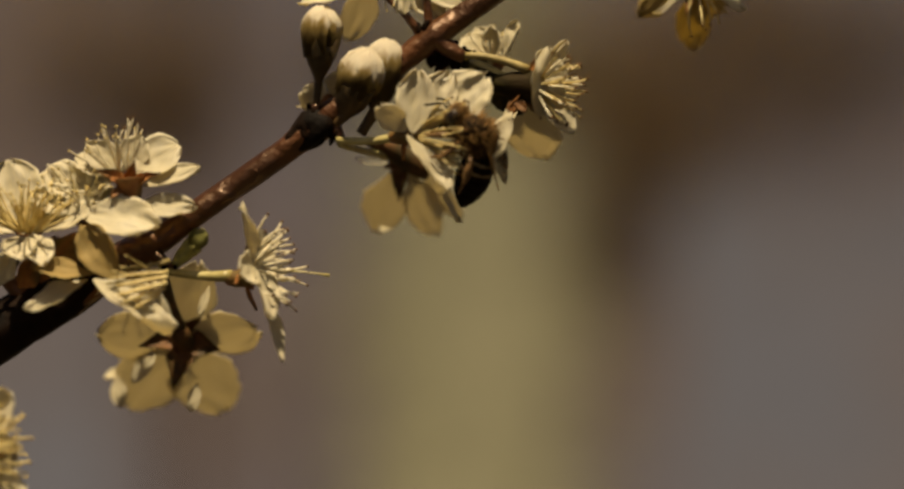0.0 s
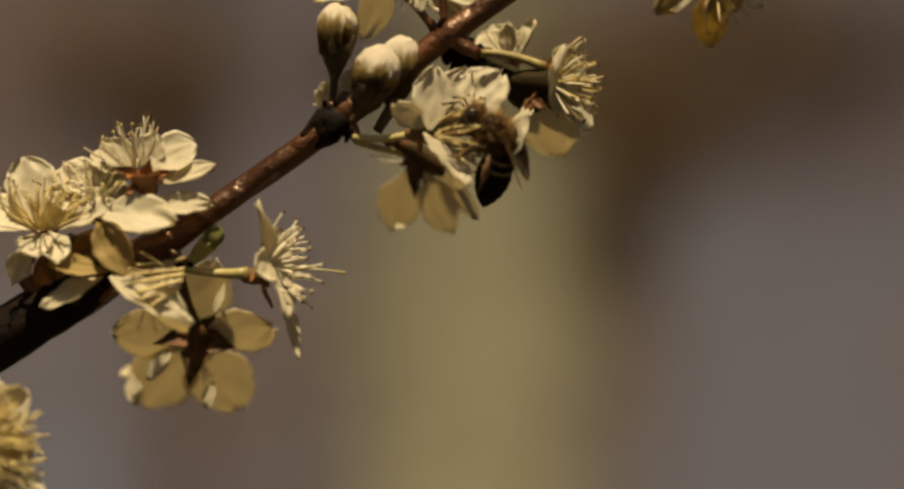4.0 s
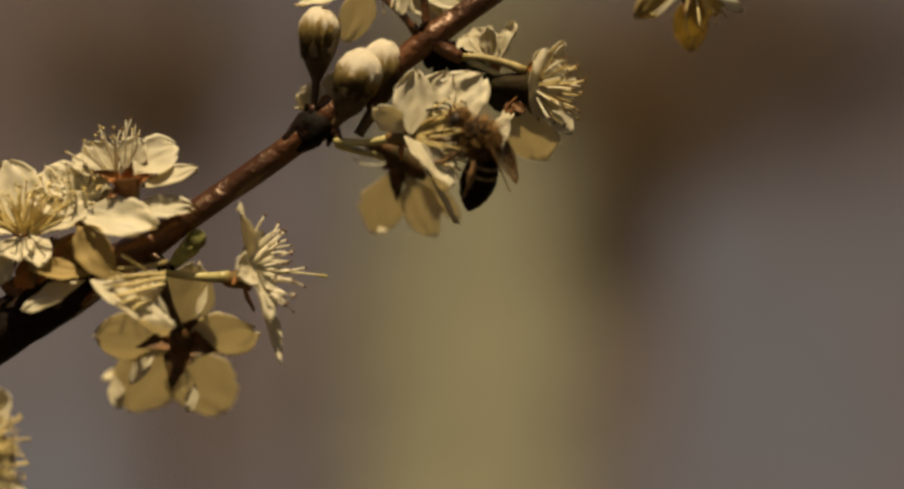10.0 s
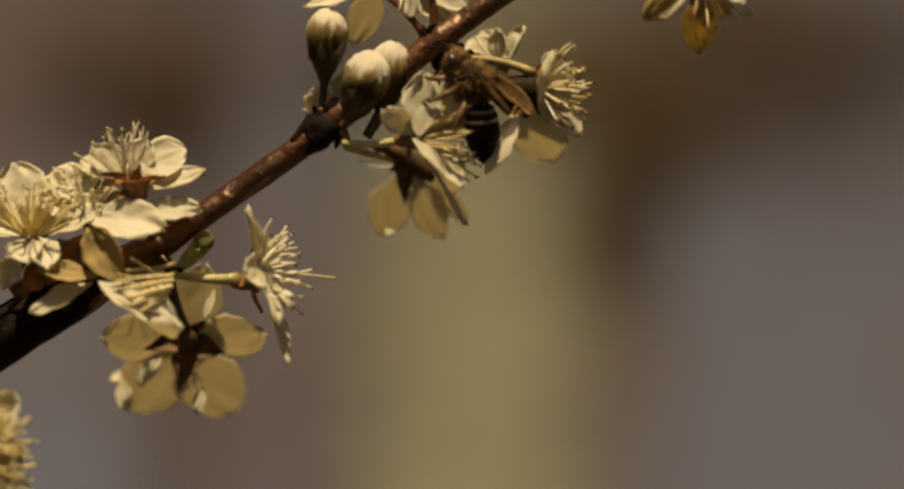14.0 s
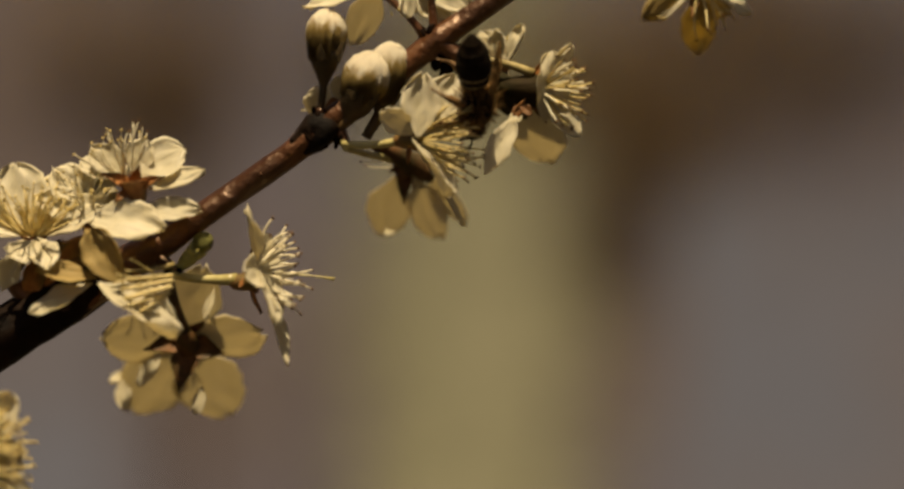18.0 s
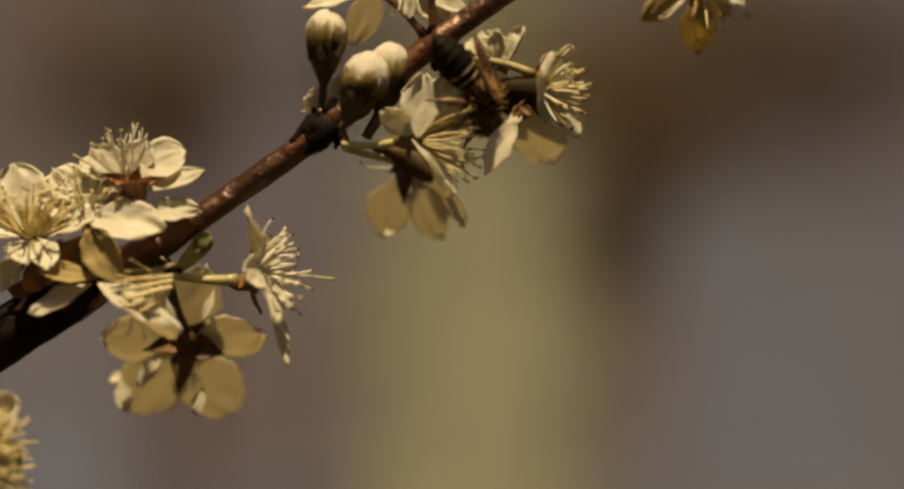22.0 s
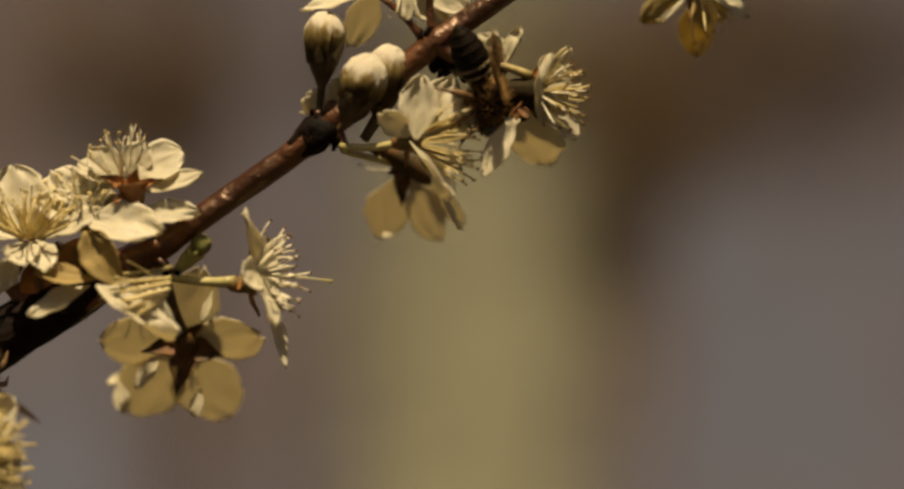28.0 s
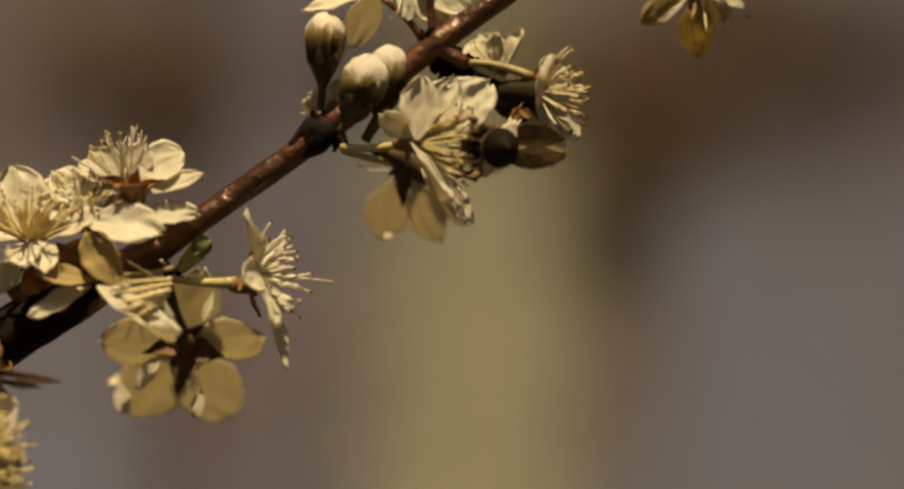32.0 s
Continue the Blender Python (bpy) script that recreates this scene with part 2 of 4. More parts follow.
def petal_shape(length, width, cup=0.25, curl=0.0, ruffle=0.05, seed=0, claw=0.22, thick=0.09e-3):
    """A cupped, crumpled petal with an uneven rim: base at the origin, along y, inner face towards z."""
    bm = bmesh.new()
    n, m = 18, 14
    top, low = [], []
    for i in range(n + 1):
        s = i / n
        prof = max(math.sin(math.pi * min(1.0, s ** 1.08 * 0.985 + 0.006)), 0.0) ** 0.52
        prof *= claw + (1 - claw) * min(1.0, s / 0.42) ** 0.9
        rt, rl = [], []
        for j in range(m + 1):
            q = 2 * j / m - 1
            nz = noise.noise(Vector((q * 2.1 + seed * 7.3, s * 2.6, seed * 1.7)))
            nf = noise.noise(Vector((q * 4.5 + seed * 3.3, s * 5.0, seed * 2.9)))
            nc = noise.noise(Vector((q * 8.5 + seed * 1.9, s * 7.0, seed * 4.1)))
            side = 2.0 * (q > 0)
            x = q * width / 2 * prof * (1 + 0.17 * noise.noise(Vector((s * 4.0 + seed * 5.1, side, seed * 0.7))) + 0.12 * noise.noise(Vector((s * 9.0 + seed * 2.3, side, seed))))
            y = length * (s - 0.015 * s ** 6 * (1 - abs(q)) + 0.035 * s * nz + s ** 4 * (0.09 * noise.noise(Vector((q * 2.6 + seed * 9.1, seed, 0))) + 0.05 * noise.noise(Vector((q * 6.5 + seed * 2.7, seed, 5)))))
            z = cup * width * 0.5 * (q * prof) ** 2 + curl * length * s * s + ruffle * length * (nz * s + 0.6 * nf * s * (0.4 + abs(q)) + 0.30 * nc * s)
            rt.append(bm.verts.new((x, y, z + thick / 2)))
            rl.append(bm.verts.new((x, y, z - thick / 2)))
        top.append(rt), low.append(rl)
    for i in range(n):
        for j in range(m):
            bm.faces.new((top[i][j], top[i][j + 1], top[i + 1][j + 1], top[i + 1][j]))
            bm.faces.new((low[i + 1][j], low[i + 1][j + 1], low[i][j + 1], low[i][j]))
    for i in range(n):
        bm.faces.new((top[i][0], top[i + 1][0], low[i + 1][0], low[i][0]))
        bm.faces.new((top[i + 1][m], top[i][m], low[i][m], low[i + 1][m]))
    for j in range(m):
        bm.faces.new((top[n][j], top[n][j + 1], low[n][j + 1], low[n][j]))
        bm.faces.new((top[0][j + 1], top[0][j], low[0][j], low[0][j + 1]))
    return bm


# ---- blossoms ----
count = [0]


def petal(flower, base, tip, width, face, cup=0.25, curl=0.0, ruffle=0.085, label="", name="petal", mat=None, claw=0.22):
    """base and tip in units with depth; width in units; face: where the inner side looks (right, up, near)."""
    count[0] += 1
    p, q = at(*base), at(*tip)
    m = Matrix.Translation(p - flower.location) @ basis(q - p, way(*face))
    return part(name, petal_shape((q - p).length, width * S, cup, curl, ruffle, count[0], claw), mat or M_PETAL, flower, label, m)


def stamens(flower, base, axis, spread, length, n, mat=None, tips=None, seed=1, ring=8, flat=1.0, bend=0.5, thick=1.0):
    """A tuft of stamens about an axis (right, up, near); spread in degrees."""
    rnd = random.Random(seed)
    a = way(*axis)
    x, y = side_axes(a)
    o = at(*base) - flower.location
    for i in range(n):
        ang = 2 * math.pi * (i * 0.618 + rnd.uniform(-0.08, 0.08))
        tilt = radians(spread) * math.sqrt((i + 0.5) / n) * rnd.uniform(0.8, 1.1)
        side = (x * math.cos(ang) + y * math.sin(ang))
        side = Vector((side.x, side.y * flat, side.z))
        w = (a * math.cos(tilt) + side * math.sin(tilt)).normalized()
        ln = length * S * rnd.uniform(0.72, 1.08)
        start = o + side * ring * S * math.sqrt((i + 0.5) / n)
        end = start + w * ln
        sag = (side * rnd.uniform(-0.2, 0.6) + Vector((rnd.uniform(-.3, .3), rnd.uniform(-.3, .3), rnd.uniform(-.3, .3)))) * ln * bend * 0.5
        pts = curve_points(start, end, sag, 6)
        r = 2.2 * S * thick
        st = part("stamen", tube(pts, [r * 1.15, r * 1.1, r, r, r * 0.9, r * 0.8, r * 0.6], 5), mat or M_FILAMENT, flower)
        rr = rnd.uniform(2.4, 3.4) * S
        an = bmesh.new()
        bmesh.ops.create_icosphere(an, subdivisions=1, radius=rr)
        bmesh.ops.scale(an, vec=(0.8, 1.35, 0.8), verts=an.verts)
        part("anther", an, tips or M_ANTHER, st, m=Matrix.Translation(pts[-1]) @ basis(Vector((rnd.uniform(-1, 1), rnd.uniform(-1, 1), rnd.uniform(-1, 1))), w))


def calyx(flower, centre, axis, size=22, sepals=(), stretch=1.0, mat=None, lobes=None):
    """The cup under the petals, opening along axis, with its pointed lobes (tip, width, face)."""
    c = at(*centre) - flower.location
    a = way(*axis)
    m = Matrix.Translation(c) @ basis(a, side_axes(a)[0]) @ Matrix.Rotation(radians(-90), 4, "X")
    s = size * S
    prof = [(0.16, -1.25), (0.42, -1.05), (0.62, -0.6), (0.68, -0.1), (0.85, 0.3), (0.95, 0.45), (0.8, 0.42), (0.4, 0.2), (0.1, 0.15)]
    part("calyx_cup", lathe([(r * s, z * s * stretch) for r, z in prof], 14, lumps=0.12, seed=size), mat or M_CALYX, flower, m=m)
    for tip, width, face in sepals:
        count[0] += 1
        q = at(*tip) - flower.location
        bm = petal_shape((q - c).length, width * S, 0.5, 0.06, 0.05, count[0], 0.75, 0.25e-3)
        for v in bm.verts:
            v.co.x *= max(0.12, 1 - 0.85 * max(0.0, v.co.y / (q - c).length - 0.35) / 0.65)
        part("sepal", bm, lobes or M_CALYX, flower, m=Matrix.Translation(c) @ basis(q - c, way(*face)))


def stalk(flower, a, b, r0=6.0, r1=7.5, sag=(0, 0, 0), mat=None):
    p, q = at(*a) - flower.location, at(*b) - flower.location
    pts = curve_points(p, q, Vector((sag[0], -sag[2], sag[1])) * S, 8)
    part("flower_stalk", tube(pts, [(r0 + (r1 - r0) * (i / 8) ** 2) * S for i in range(9)], 9, rough=0.12), mat or M_STALK, flower)


def blossom(centre, label):
    return swaying(thing("plum_blossom", at(*centre), label, "flower", "plum blossoms on the branch"))


# ---- ground, bank and the trees behind ----
def build_ground():
    """One sheet: flat orchard floor that climbs into a bank and runs on to the horizon."""
    bm = bmesh.new()
    xs = [-900, -300, -100, -40, -20, -12, -8, -6, -4.5, -3.5, -2.5, -1.8, -1.2, -0.6, 0, 0.6, 1.2, 1.8, 2.5, 3.5, 4.5, 6, 8, 12, 20, 40, 100, 300, 900]
    ys = [-900, -300, -100, -30, -12, -6, -3, -1.5, -0.5, 0.5, 1.5, 2.5, 3.5, 4.5, 5.5, 6, 6.5, 7, 7.5, 8, 8.5, 9, 9.5, 10, 11, 13, 18, 30, 100, 300, 900]
    rows = []
    for y in ys:
        k = min(1.0, max(0.0, (y - 5.0) / 5.5))
        z = 6.5 * k * k * (3 - 2 * k)
        rows.append([bm.verts.new((x, y, z + (0.10 * noise.noise(Vector((x * 0.7, y * 0.7, 0))) if abs(x) < 20 and abs(y) < 20 else 0))) for x in xs])
    for a, b in zip(rows, rows[1:]):
        for i in range(len(xs) - 1):
            bm.faces.new((a[i], a[i + 1], b[i + 1], b[i]))
    me = mesh_of("ground", bm, M_EARTH)
    me.materials.append(M_SOIL)
    for poly in me.polygons:
        poly.material_index = 1 if poly.center.y < 4.9 else 0
    ob = new("ground", me)
    tagged(ob, "dry grey-brown orchard floor rising into a bank", "ground", kind="structure")


def back_tree(x, y, radius, height, mat, label, lean=0.0, seed=0, limbs=5):
    """A bare tree far out of focus: tapered trunk and forking limbs."""
    rnd = random.Random(seed)
    tree = thing("background_tree", (x, y, 0), label, "tree", "trees behind the branch")
    pts = [Vector((lean * z + 0.02 * math.sin(z * 2 + seed), 0.02 * math.cos(z * 1.7), z)) for z in np.linspace(-0.1, height, 14)]
    part("trunk", tube(pts, [radius * (1.25 - 0.65 * i / 13) if i else radius * 1.6 for i in range(14)], 16, rough=0.18, seed=seed), mat, tree)
    for i in range(limbs):
        p = pts[9 + i % 5]
        a = rnd.uniform(0, 6.28)
        q = p + Vector((math.cos(a) * 0.7, math.sin(a) * 0.7, rnd.uniform(0.5, 1.1)))
        part("limb", tube(curve_points(p, q, Vector((0, 0, -0.1)), 6), [radius * 0.45 * (1 - 0.8 * k / 6) for k in range(7)], 8, rough=0.2, seed=i), mat, tree)
    return tree


build_ground()


def px_x(u, y):
    return (u - 784) * S * (1 + y / D)


def bank_height(y):
    k = min(1.0, max(0.0, (y - 5.0) / 5.5))
    return 6.5 * k * k * (3 - 2 * k)


def build_path():
    """A worn strip of dry grass that climbs the bank, thinning out at its edges into loose tufts."""
    bm = bmesh.new()
    rnd = random.Random(3)
    rows = []
    for y in np.linspace(1.2, 7.0, 160):
        w = 0.135 + 0.05 * rnd.uniform(-1, 1)
        c = px_x(828, y)
        rows.append([bm.verts.new((c + w * q, y, bank_height(y) + 0.06 + 0.05 * (1 - q * q) + 0.02 * noise.noise(Vector((q * 2, y * 5, 1))))) for q in np.linspace(-1, 1, 7)])
    for p, q in zip(rows, rows[1:]):
        for i in range(6):
            bm.faces.new((p[i], p[i + 1], q[i + 1], q[i]))
    ob = new("path", mesh_of("path", bm, M_PATH))
    tagged(ob, "pale strip of dry yellow grass climbing the bank", "path", kind="structure")
    bm = bmesh.new()
    for i in range(5200):
        y = rnd.uniform(5.2, 7.35)
        if y > 6.7 and rnd.random() < (y - 6.7) / 0.65:
            continue
        x = px_x(828, y) + rnd.gauss(0, 0.14)
        base = Vector((x, y, bank_height(y) + 0.05))
        slope = (bank_height(y + 0.05) - bank_height(y - 0.05)) / 0.1
        a0, r = rnd.uniform(0, 6.28), rnd.uniform(0.010, 0.024)
        ring = [bm.verts.new(base + Vector((math.cos(a0 + j) * r, math.sin(a0 + j) * r, math.sin(a0 + j) * r * slope))) for j in (0, 1.2, 2.5, 3.7, 5.0)]
        top = bm.verts.new(base + Vector((0, -0.01, 0.015)))
        for j in range(5):
            bm.faces.new((ring[j], ring[(j + 1) % 5], top))
    ob = new("dry_grass", mesh_of("dry_grass", bm, M_PATH))
    tagged(ob, "loose tufts of pale dry grass along the path", "grass", kind="stuff")


def shrub(u, v, width, height, seed, label, leaves=1000):
    """A dry leafy shrub on the bank: stems and many small curled leaves."""
    rnd = random.Random(seed)
    z = H - (v - 424) * S * (1 + 6.6 / D)
    y = min(np.linspace(5, 10, 400), key=lambda q: abs(bank_height(q) - z))
    x = px_x(u, y)
    ob = thing("shrub", (x, y, bank_height(y) - 0.08), label, "shrub", "shrubs on the bank")
    tips = []
    for i in range(9):
        tip = Vector((rnd.uniform(-0.45, 0.45) * width, rnd.uniform(-0.3, 0.1) * width, height * rnd.uniform(0.7, 1.05)))
        pts = curve_points(Vector((rnd.uniform(-0.05, 0.05), 0, 0)), tip, Vector((rnd.uniform(-0.05, 0.05), 0, 0)), 5)
        part("stem", tube(pts, [0.007 - 0.001 * k for k in range(6)], 6), M_OLD_BARK, ob)
        tips += pts[1:]
    bm = bmesh.new()
    for i in range(leaves):
        p = rnd.choice(tips) + Vector((rnd.gauss(0, 0.38) * width, rnd.gauss(0, 0.15) * width, rnd.gauss(0, 0.20) * height))
        m = Matrix.Translation(p) @ pose(0, 0, 0, rnd.uniform(0, 360), rnd.uniform(0, 360), rnd.uniform(0, 360))
        s = rnd.uniform(0.012, 0.024)
        v = [bm.verts.new(m @ Vector(c)) for c in ((0, 0, 0), (s * 0.5, s, s * 0.2), (0, 2 * s, 0), (-s * 0.5, s, s * 0.2))]
        bm.faces.new((v[0], v[1], v[2]))
        bm.faces.new((v[0], v[2], v[3]))
    part("leaves", bm, M_BRUSH, ob, "dry brown leaves", kind="stuff")


build_path()


def build_gravel(u0, u1, top, label):
    """A grey stony slope with an uneven upper edge."""
    bm = bmesh.new()
    rows = []
    for y in np.linspace(5.2, top, 40):
        x0, x1 = px_x(u0, y) + 0.05 * noise.noise(Vector((0, y * 3, 4))), px_x(u1, y)
        rows.append([bm.verts.new((x0 + (x1 - x0) * q, y, bank_height(y) + 0.08 + 0.015 * noise.noise(Vector((q * 9, y * 5, 2))))) for q in np.linspace(0, 1, 24)])
    for p, q in zip(rows, rows[1:]):
        for i in range(23):
            bm.faces.new((p[i], p[i + 1], q[i + 1], q[i]))
    ob = new("gravel_slope", mesh_of("gravel_slope", bm, M_GRAVEL))
    tagged(ob, label, "ground", kind="structure")


build_gravel(1165, 1900, 6.75, "pale blue-grey gravel slope beside the grass path")
build_gravel(-500, 215, 6.6, "blue-grey gravel slope at the foot of the bank")
shrub(1066, 540, 0.15, 0.80, 1, "tall loose brown shrub beside the grass path", 300)
shrub(1125, 420, 0.20, 0.62, 9, "broad brown shrub on the bank", 300)
shrub(1110, 190, 0.24, 0.40, 10, "leafy brown shrub on the upper bank", 400)
shrub(265, 290, 0.16, 0.50, 2, "tall brown dry shrub on the bank", 420)
shrub(180, 170, 0.34, 0.42, 7, "loose brown dry shrub on the upper bank", 390)
shrub(350, 180, 0.14, 0.42, 8, "thin brown dry shrub near the bare tree", 330)
shrub(1470, 110, 0.52, 0.40, 3, "broad olive-brown shrub high on the bank", 900)
shrub(960, 190, 0.34, 0.36, 4, "low brown shrub where the grass path ends", 600)
shrub(1250, 80, 0.40, 0.34, 6, "thin brown thicket high on the bank", 450)
shrub(1390, 240, 0.55, 0.40, 12, "scattered brown shrub above the gravel slope", 420)
shrub(1170, 310, 0.30, 0.45, 13, "thin brown shrub beside the gravel slope", 320)
shrub(600, 130, 0.36, 0.36, 5, "sparse brown shrub high on the bank", 300)
back_tree(px_x(335, 5.0), 5.0, 0.022, 4.2, M_OLD_BARK, "slender brown bare tree at the foot of the bank", 0.0, 3)


# ---- the plum tree that carries the branch ----
def build_tree():
    tree = thing("plum_tree", (-0.42, 0.03, 0), "plum tree with reddish-brown bark and a blossoming branch", "tree")
    o = tree.location
    trunk = [Vector((0.012 * math.sin(z * 3), 0.01 * math.cos(z * 2), z)) for z in np.linspace(-0.05, 2.3, 12)]
    part("trunk", tube(trunk, [0.085, 0.066] + [0.058 - 0.003 * i for i in range(10)], 18, rough=0.15), M_OLD_BARK, tree)
    for i, (dx, dy, dz) in enumerate(((-0.5, 0.2, 0.7), (-0.2, -0.35, 0.8), (0.1, 0.5, 0.9))):
        part("limb", tube(curve_points(trunk[9 + i % 3], trunk[9 + i % 3] + Vector((dx, dy, dz)), Vector((0, 0, -0.06)), 6), [0.026 - 0.003 * k for k in range(7)], 10, rough=0.15), M_OLD_BARK, tree)
    # main branch: place and thickness along it
    line = [(-5300, 2200, 300, 110), (-4300, 1950, 200, 85), (-2600, 1560, 110, 66), (-1200, 1120, 40, 52), (-500, 860, 15, 60), (-150, 663, 3, 55), (0, 576, 0, 49), (90, 526, 0, 43), (170, 477, 0, 36),
            (260, 424, 0, 28), (340, 371, 0, 23), (420, 314, 0, 22), (490, 265, 0, 22.5), (525, 238, 0, 25), (548, 222, 0, 28), (575, 200, 0, 25), (630, 160, 0, 22), (700, 104, 0, 22),
            (760, 58, 0, 23.5), (800, 30, 0, 21), (870, -20, 0, 19), (960, -85, 5, 17), (1150, -180, 25, 14), (1500, -300, 60, 10), (1900, -420, 90, 5)]
    pts, rad = [], []
    for i in range(len(line) - 1):
        a, b = line[i], line[i + 1]
        n = 3 if i > 4 else 6
        for k in range(n):
            s = k / n
            pr, nx = line[max(i - 1, 0)], line[min(i + 2, len(line) - 1)]
            c = [0.5 * ((2 * a[j]) + (b[j] - pr[j]) * s + (2 * pr[j] - 5 * a[j] + 4 * b[j] - nx[j]) * s * s + (3 * a[j] - pr[j] - 3 * b[j] + nx[j]) * s ** 3) for j in range(4)]
            pts.append(at(*c[:3]) - o)
            rad.append(c[3] * S)
    # lower stretch below the blossoms: their shade is put into its bark colour
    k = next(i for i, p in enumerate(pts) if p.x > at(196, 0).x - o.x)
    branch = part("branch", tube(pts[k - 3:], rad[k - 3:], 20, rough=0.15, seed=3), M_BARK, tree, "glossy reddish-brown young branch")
    part("branch_foot", tube(pts[:k], [r * 1.03 for r in rad[:k - 2]] + [r * 0.98 for r in rad[k - 2:k]], 20, rough=0.22, seed=3), M_NODE_SHADE_BARK, branch, "lower stretch of the branch with blossom shade in its colour")
    SWAYING.append((branch, Vector(), 1.0))
    # twigs and short spurs
    for a, b, r0, r1, sag in (((728, 60, 0), (655, -15, -5), 8, 5, (6, 4, 0)), ((745, 50, 0), (742, -60, -4), 8, 6, (-3, 0, 0)), ((960, -85, 5), (1190, -70, 120), 9, 6, (0, 20, 0)),
                              ((265, 440, -8), (298, 466, -22), 14, 9, (0, 0, 0)), ((575, 205, -6), (592, 245, -14), 13, 9, (0, 0, 0)), ((545, 215, -5), (548, 180, -12), 12, 8, (0, 0, 0)),
                              ((755, 70, -4), (805, 100, -14), 18, 10, (0, 0, 0)), ((60, 525, 0), (8, 480, -20), 26, 13, (0, 0, 0)), ((-60, 600, 0), (-75, 750, -10), 13, 9, (0, 0, 0))):
        p, q = at(*a) - o, at(*b) - o
        part("twig", tube(curve_points(p, q, Vector((sag[0], -sag[2], sag[1])) * S, 6), [(r0 + (r1 - r0) * k / 6) * S for k in range(7)], 10, rough=0.2, seed=a[0]), M_BARK, branch)
    # bud scales round the spurs
    rnd = random.Random(5)
    for cu, cv, cd, n, spread, size in ((768, 92, 8, 9, 26, 17), (293, 470, -24, 7, 14, 12), (570, 236, -16, 6, 16, 12), (541, 230, -20, 10, 15, 13), (546, 190, -12, 5, 9, 9), (728, 48, -4, 5, 14, 11), (786, 108, 22, 8, 26, 15), (836, 112, 34, 6, 22, 14)):
        for i in range(n):
            c = at(cu + rnd.uniform(-spread, spread), cv + rnd.uniform(-spread, spread) * 0.5, cd + rnd.uniform(-8, 8)) - o
            bm = bmesh.new()
            bmesh.ops.create_icosphere(bm, subdivisions=2, radius=size * S * rnd.uniform(0.7, 1.0))
            bmesh.ops.scale(bm, vec=(0.75, 0.5, 1.35), verts=bm.verts)
            for v in bm.verts:
                v.co *= 1 + 0.5 * noise.noise(v.co * 500 + Vector((i, cu, 0)))
            part("bud_scale", bm, M_SCALE, branch, m=Matrix.Translation(c) @ pose(0, 0, 0, rnd.uniform(-40, 40), rnd.uniform(-40, 40), rnd.uniform(0, 180)))
    # dark knotty ring at the node
    knot = [(502, 256, 0, 20), (512, 248, 0, 25), (522, 240, 0, 27), (532, 232, -1, 29), (544, 223, -2, 31), (554, 216, -2, 29), (564, 208, -1, 26), (573, 201, 0, 20)]
    part("branch_node", tube([at(*k[:3]) - o for k in knot], [k[3] * S for k in knot], 20, rough=0.4, seed=8), M_NODE_SHADE_BARK, branch, "dark knotty node")
    # breathing pores on the bark
    for i in range(10):
        k = rnd.randrange(20, len(pts) - 8)
        w = (pts[k + 1] - pts[k]).normalized()
        side = Vector((rnd.uniform(-0.3, 0.3), -1, rnd.uniform(-0.6, 1.1)))
        side = (side - w * side.dot(w)).normalized()
        bm = bmesh.new()
        bmesh.ops.create_icosphere(bm, subdivisions=1, radius=rnd.uniform(1.6, 3.2) * S)
        bmesh.ops.scale(bm, vec=(1.0, 1.8, 0.5), verts=bm.verts)
        part("bark_pore", bm, M_BARK_PORE, branch, m=Matrix.Translation(pts[k] + side * rad[k] * 0.99) @ basis(w.cross(side), side))


M_BARK_PORE = material("bark_pore", (0.05, 0.022, 0.012), (0.09, 0.045, 0.026), 0.7, 900, 0.3, 2000, 0.1)
build_tree()


# ---- blossoms on the branch ----
def flower_sideways_left():
    f = blossom((228, 318, -22), "cream plum blossom turned upward with a rusty calyx")
    stalk(f, (238, 420, -4), (229, 345, -18), 6, 8, mat=M_CALYX)
    calyx(f, (226, 320, -50), (-0.1, 0.9, 0.1), 31, (((166, 297, -66), 28, (0, 0.5, 0.8)), ((234, 278, -72), 28, (0, 0.3, 0.9)), ((278, 302, -64), 24, (0, 0.5, 0.8)), ((190, 346, -66), 22, (0, 0.5, 0.8))))
    petal(f, (226, 300, -26), (312, 254, -16), 88, (-0.2, 0.5, 0.8), 0.35)
    petal(f, (250, 322, -40), (347, 290, -62), 40, (0.1, 0.62, 0.75), 0.25, 0.0, 0.05, claw=0.5)
    petal(f, (205, 302, -14), (132, 274, 4), 58, (-0.1, 0.6, 0.75), 0.3)
    petal(f, (208, 295, -12), (150, 250, -8), 58, (-0.3, 0.5, 0.8), 0.3)
    petal(f, (220, 298, -14), (245, 236, -10), 60, (0, 0.4, 0.9), 0.3)
    stamens(f, (205, 302, -14), (-0.35, 1, 0.12), 52, 84, 26, None, None, 11, 10, thick=0.75)
    stamens(f, (222, 290, -6), (0.12, 1, 0.12), 16, 92, 6, None, M_ANTHER_DARK, 12, 6, thick=0.7)


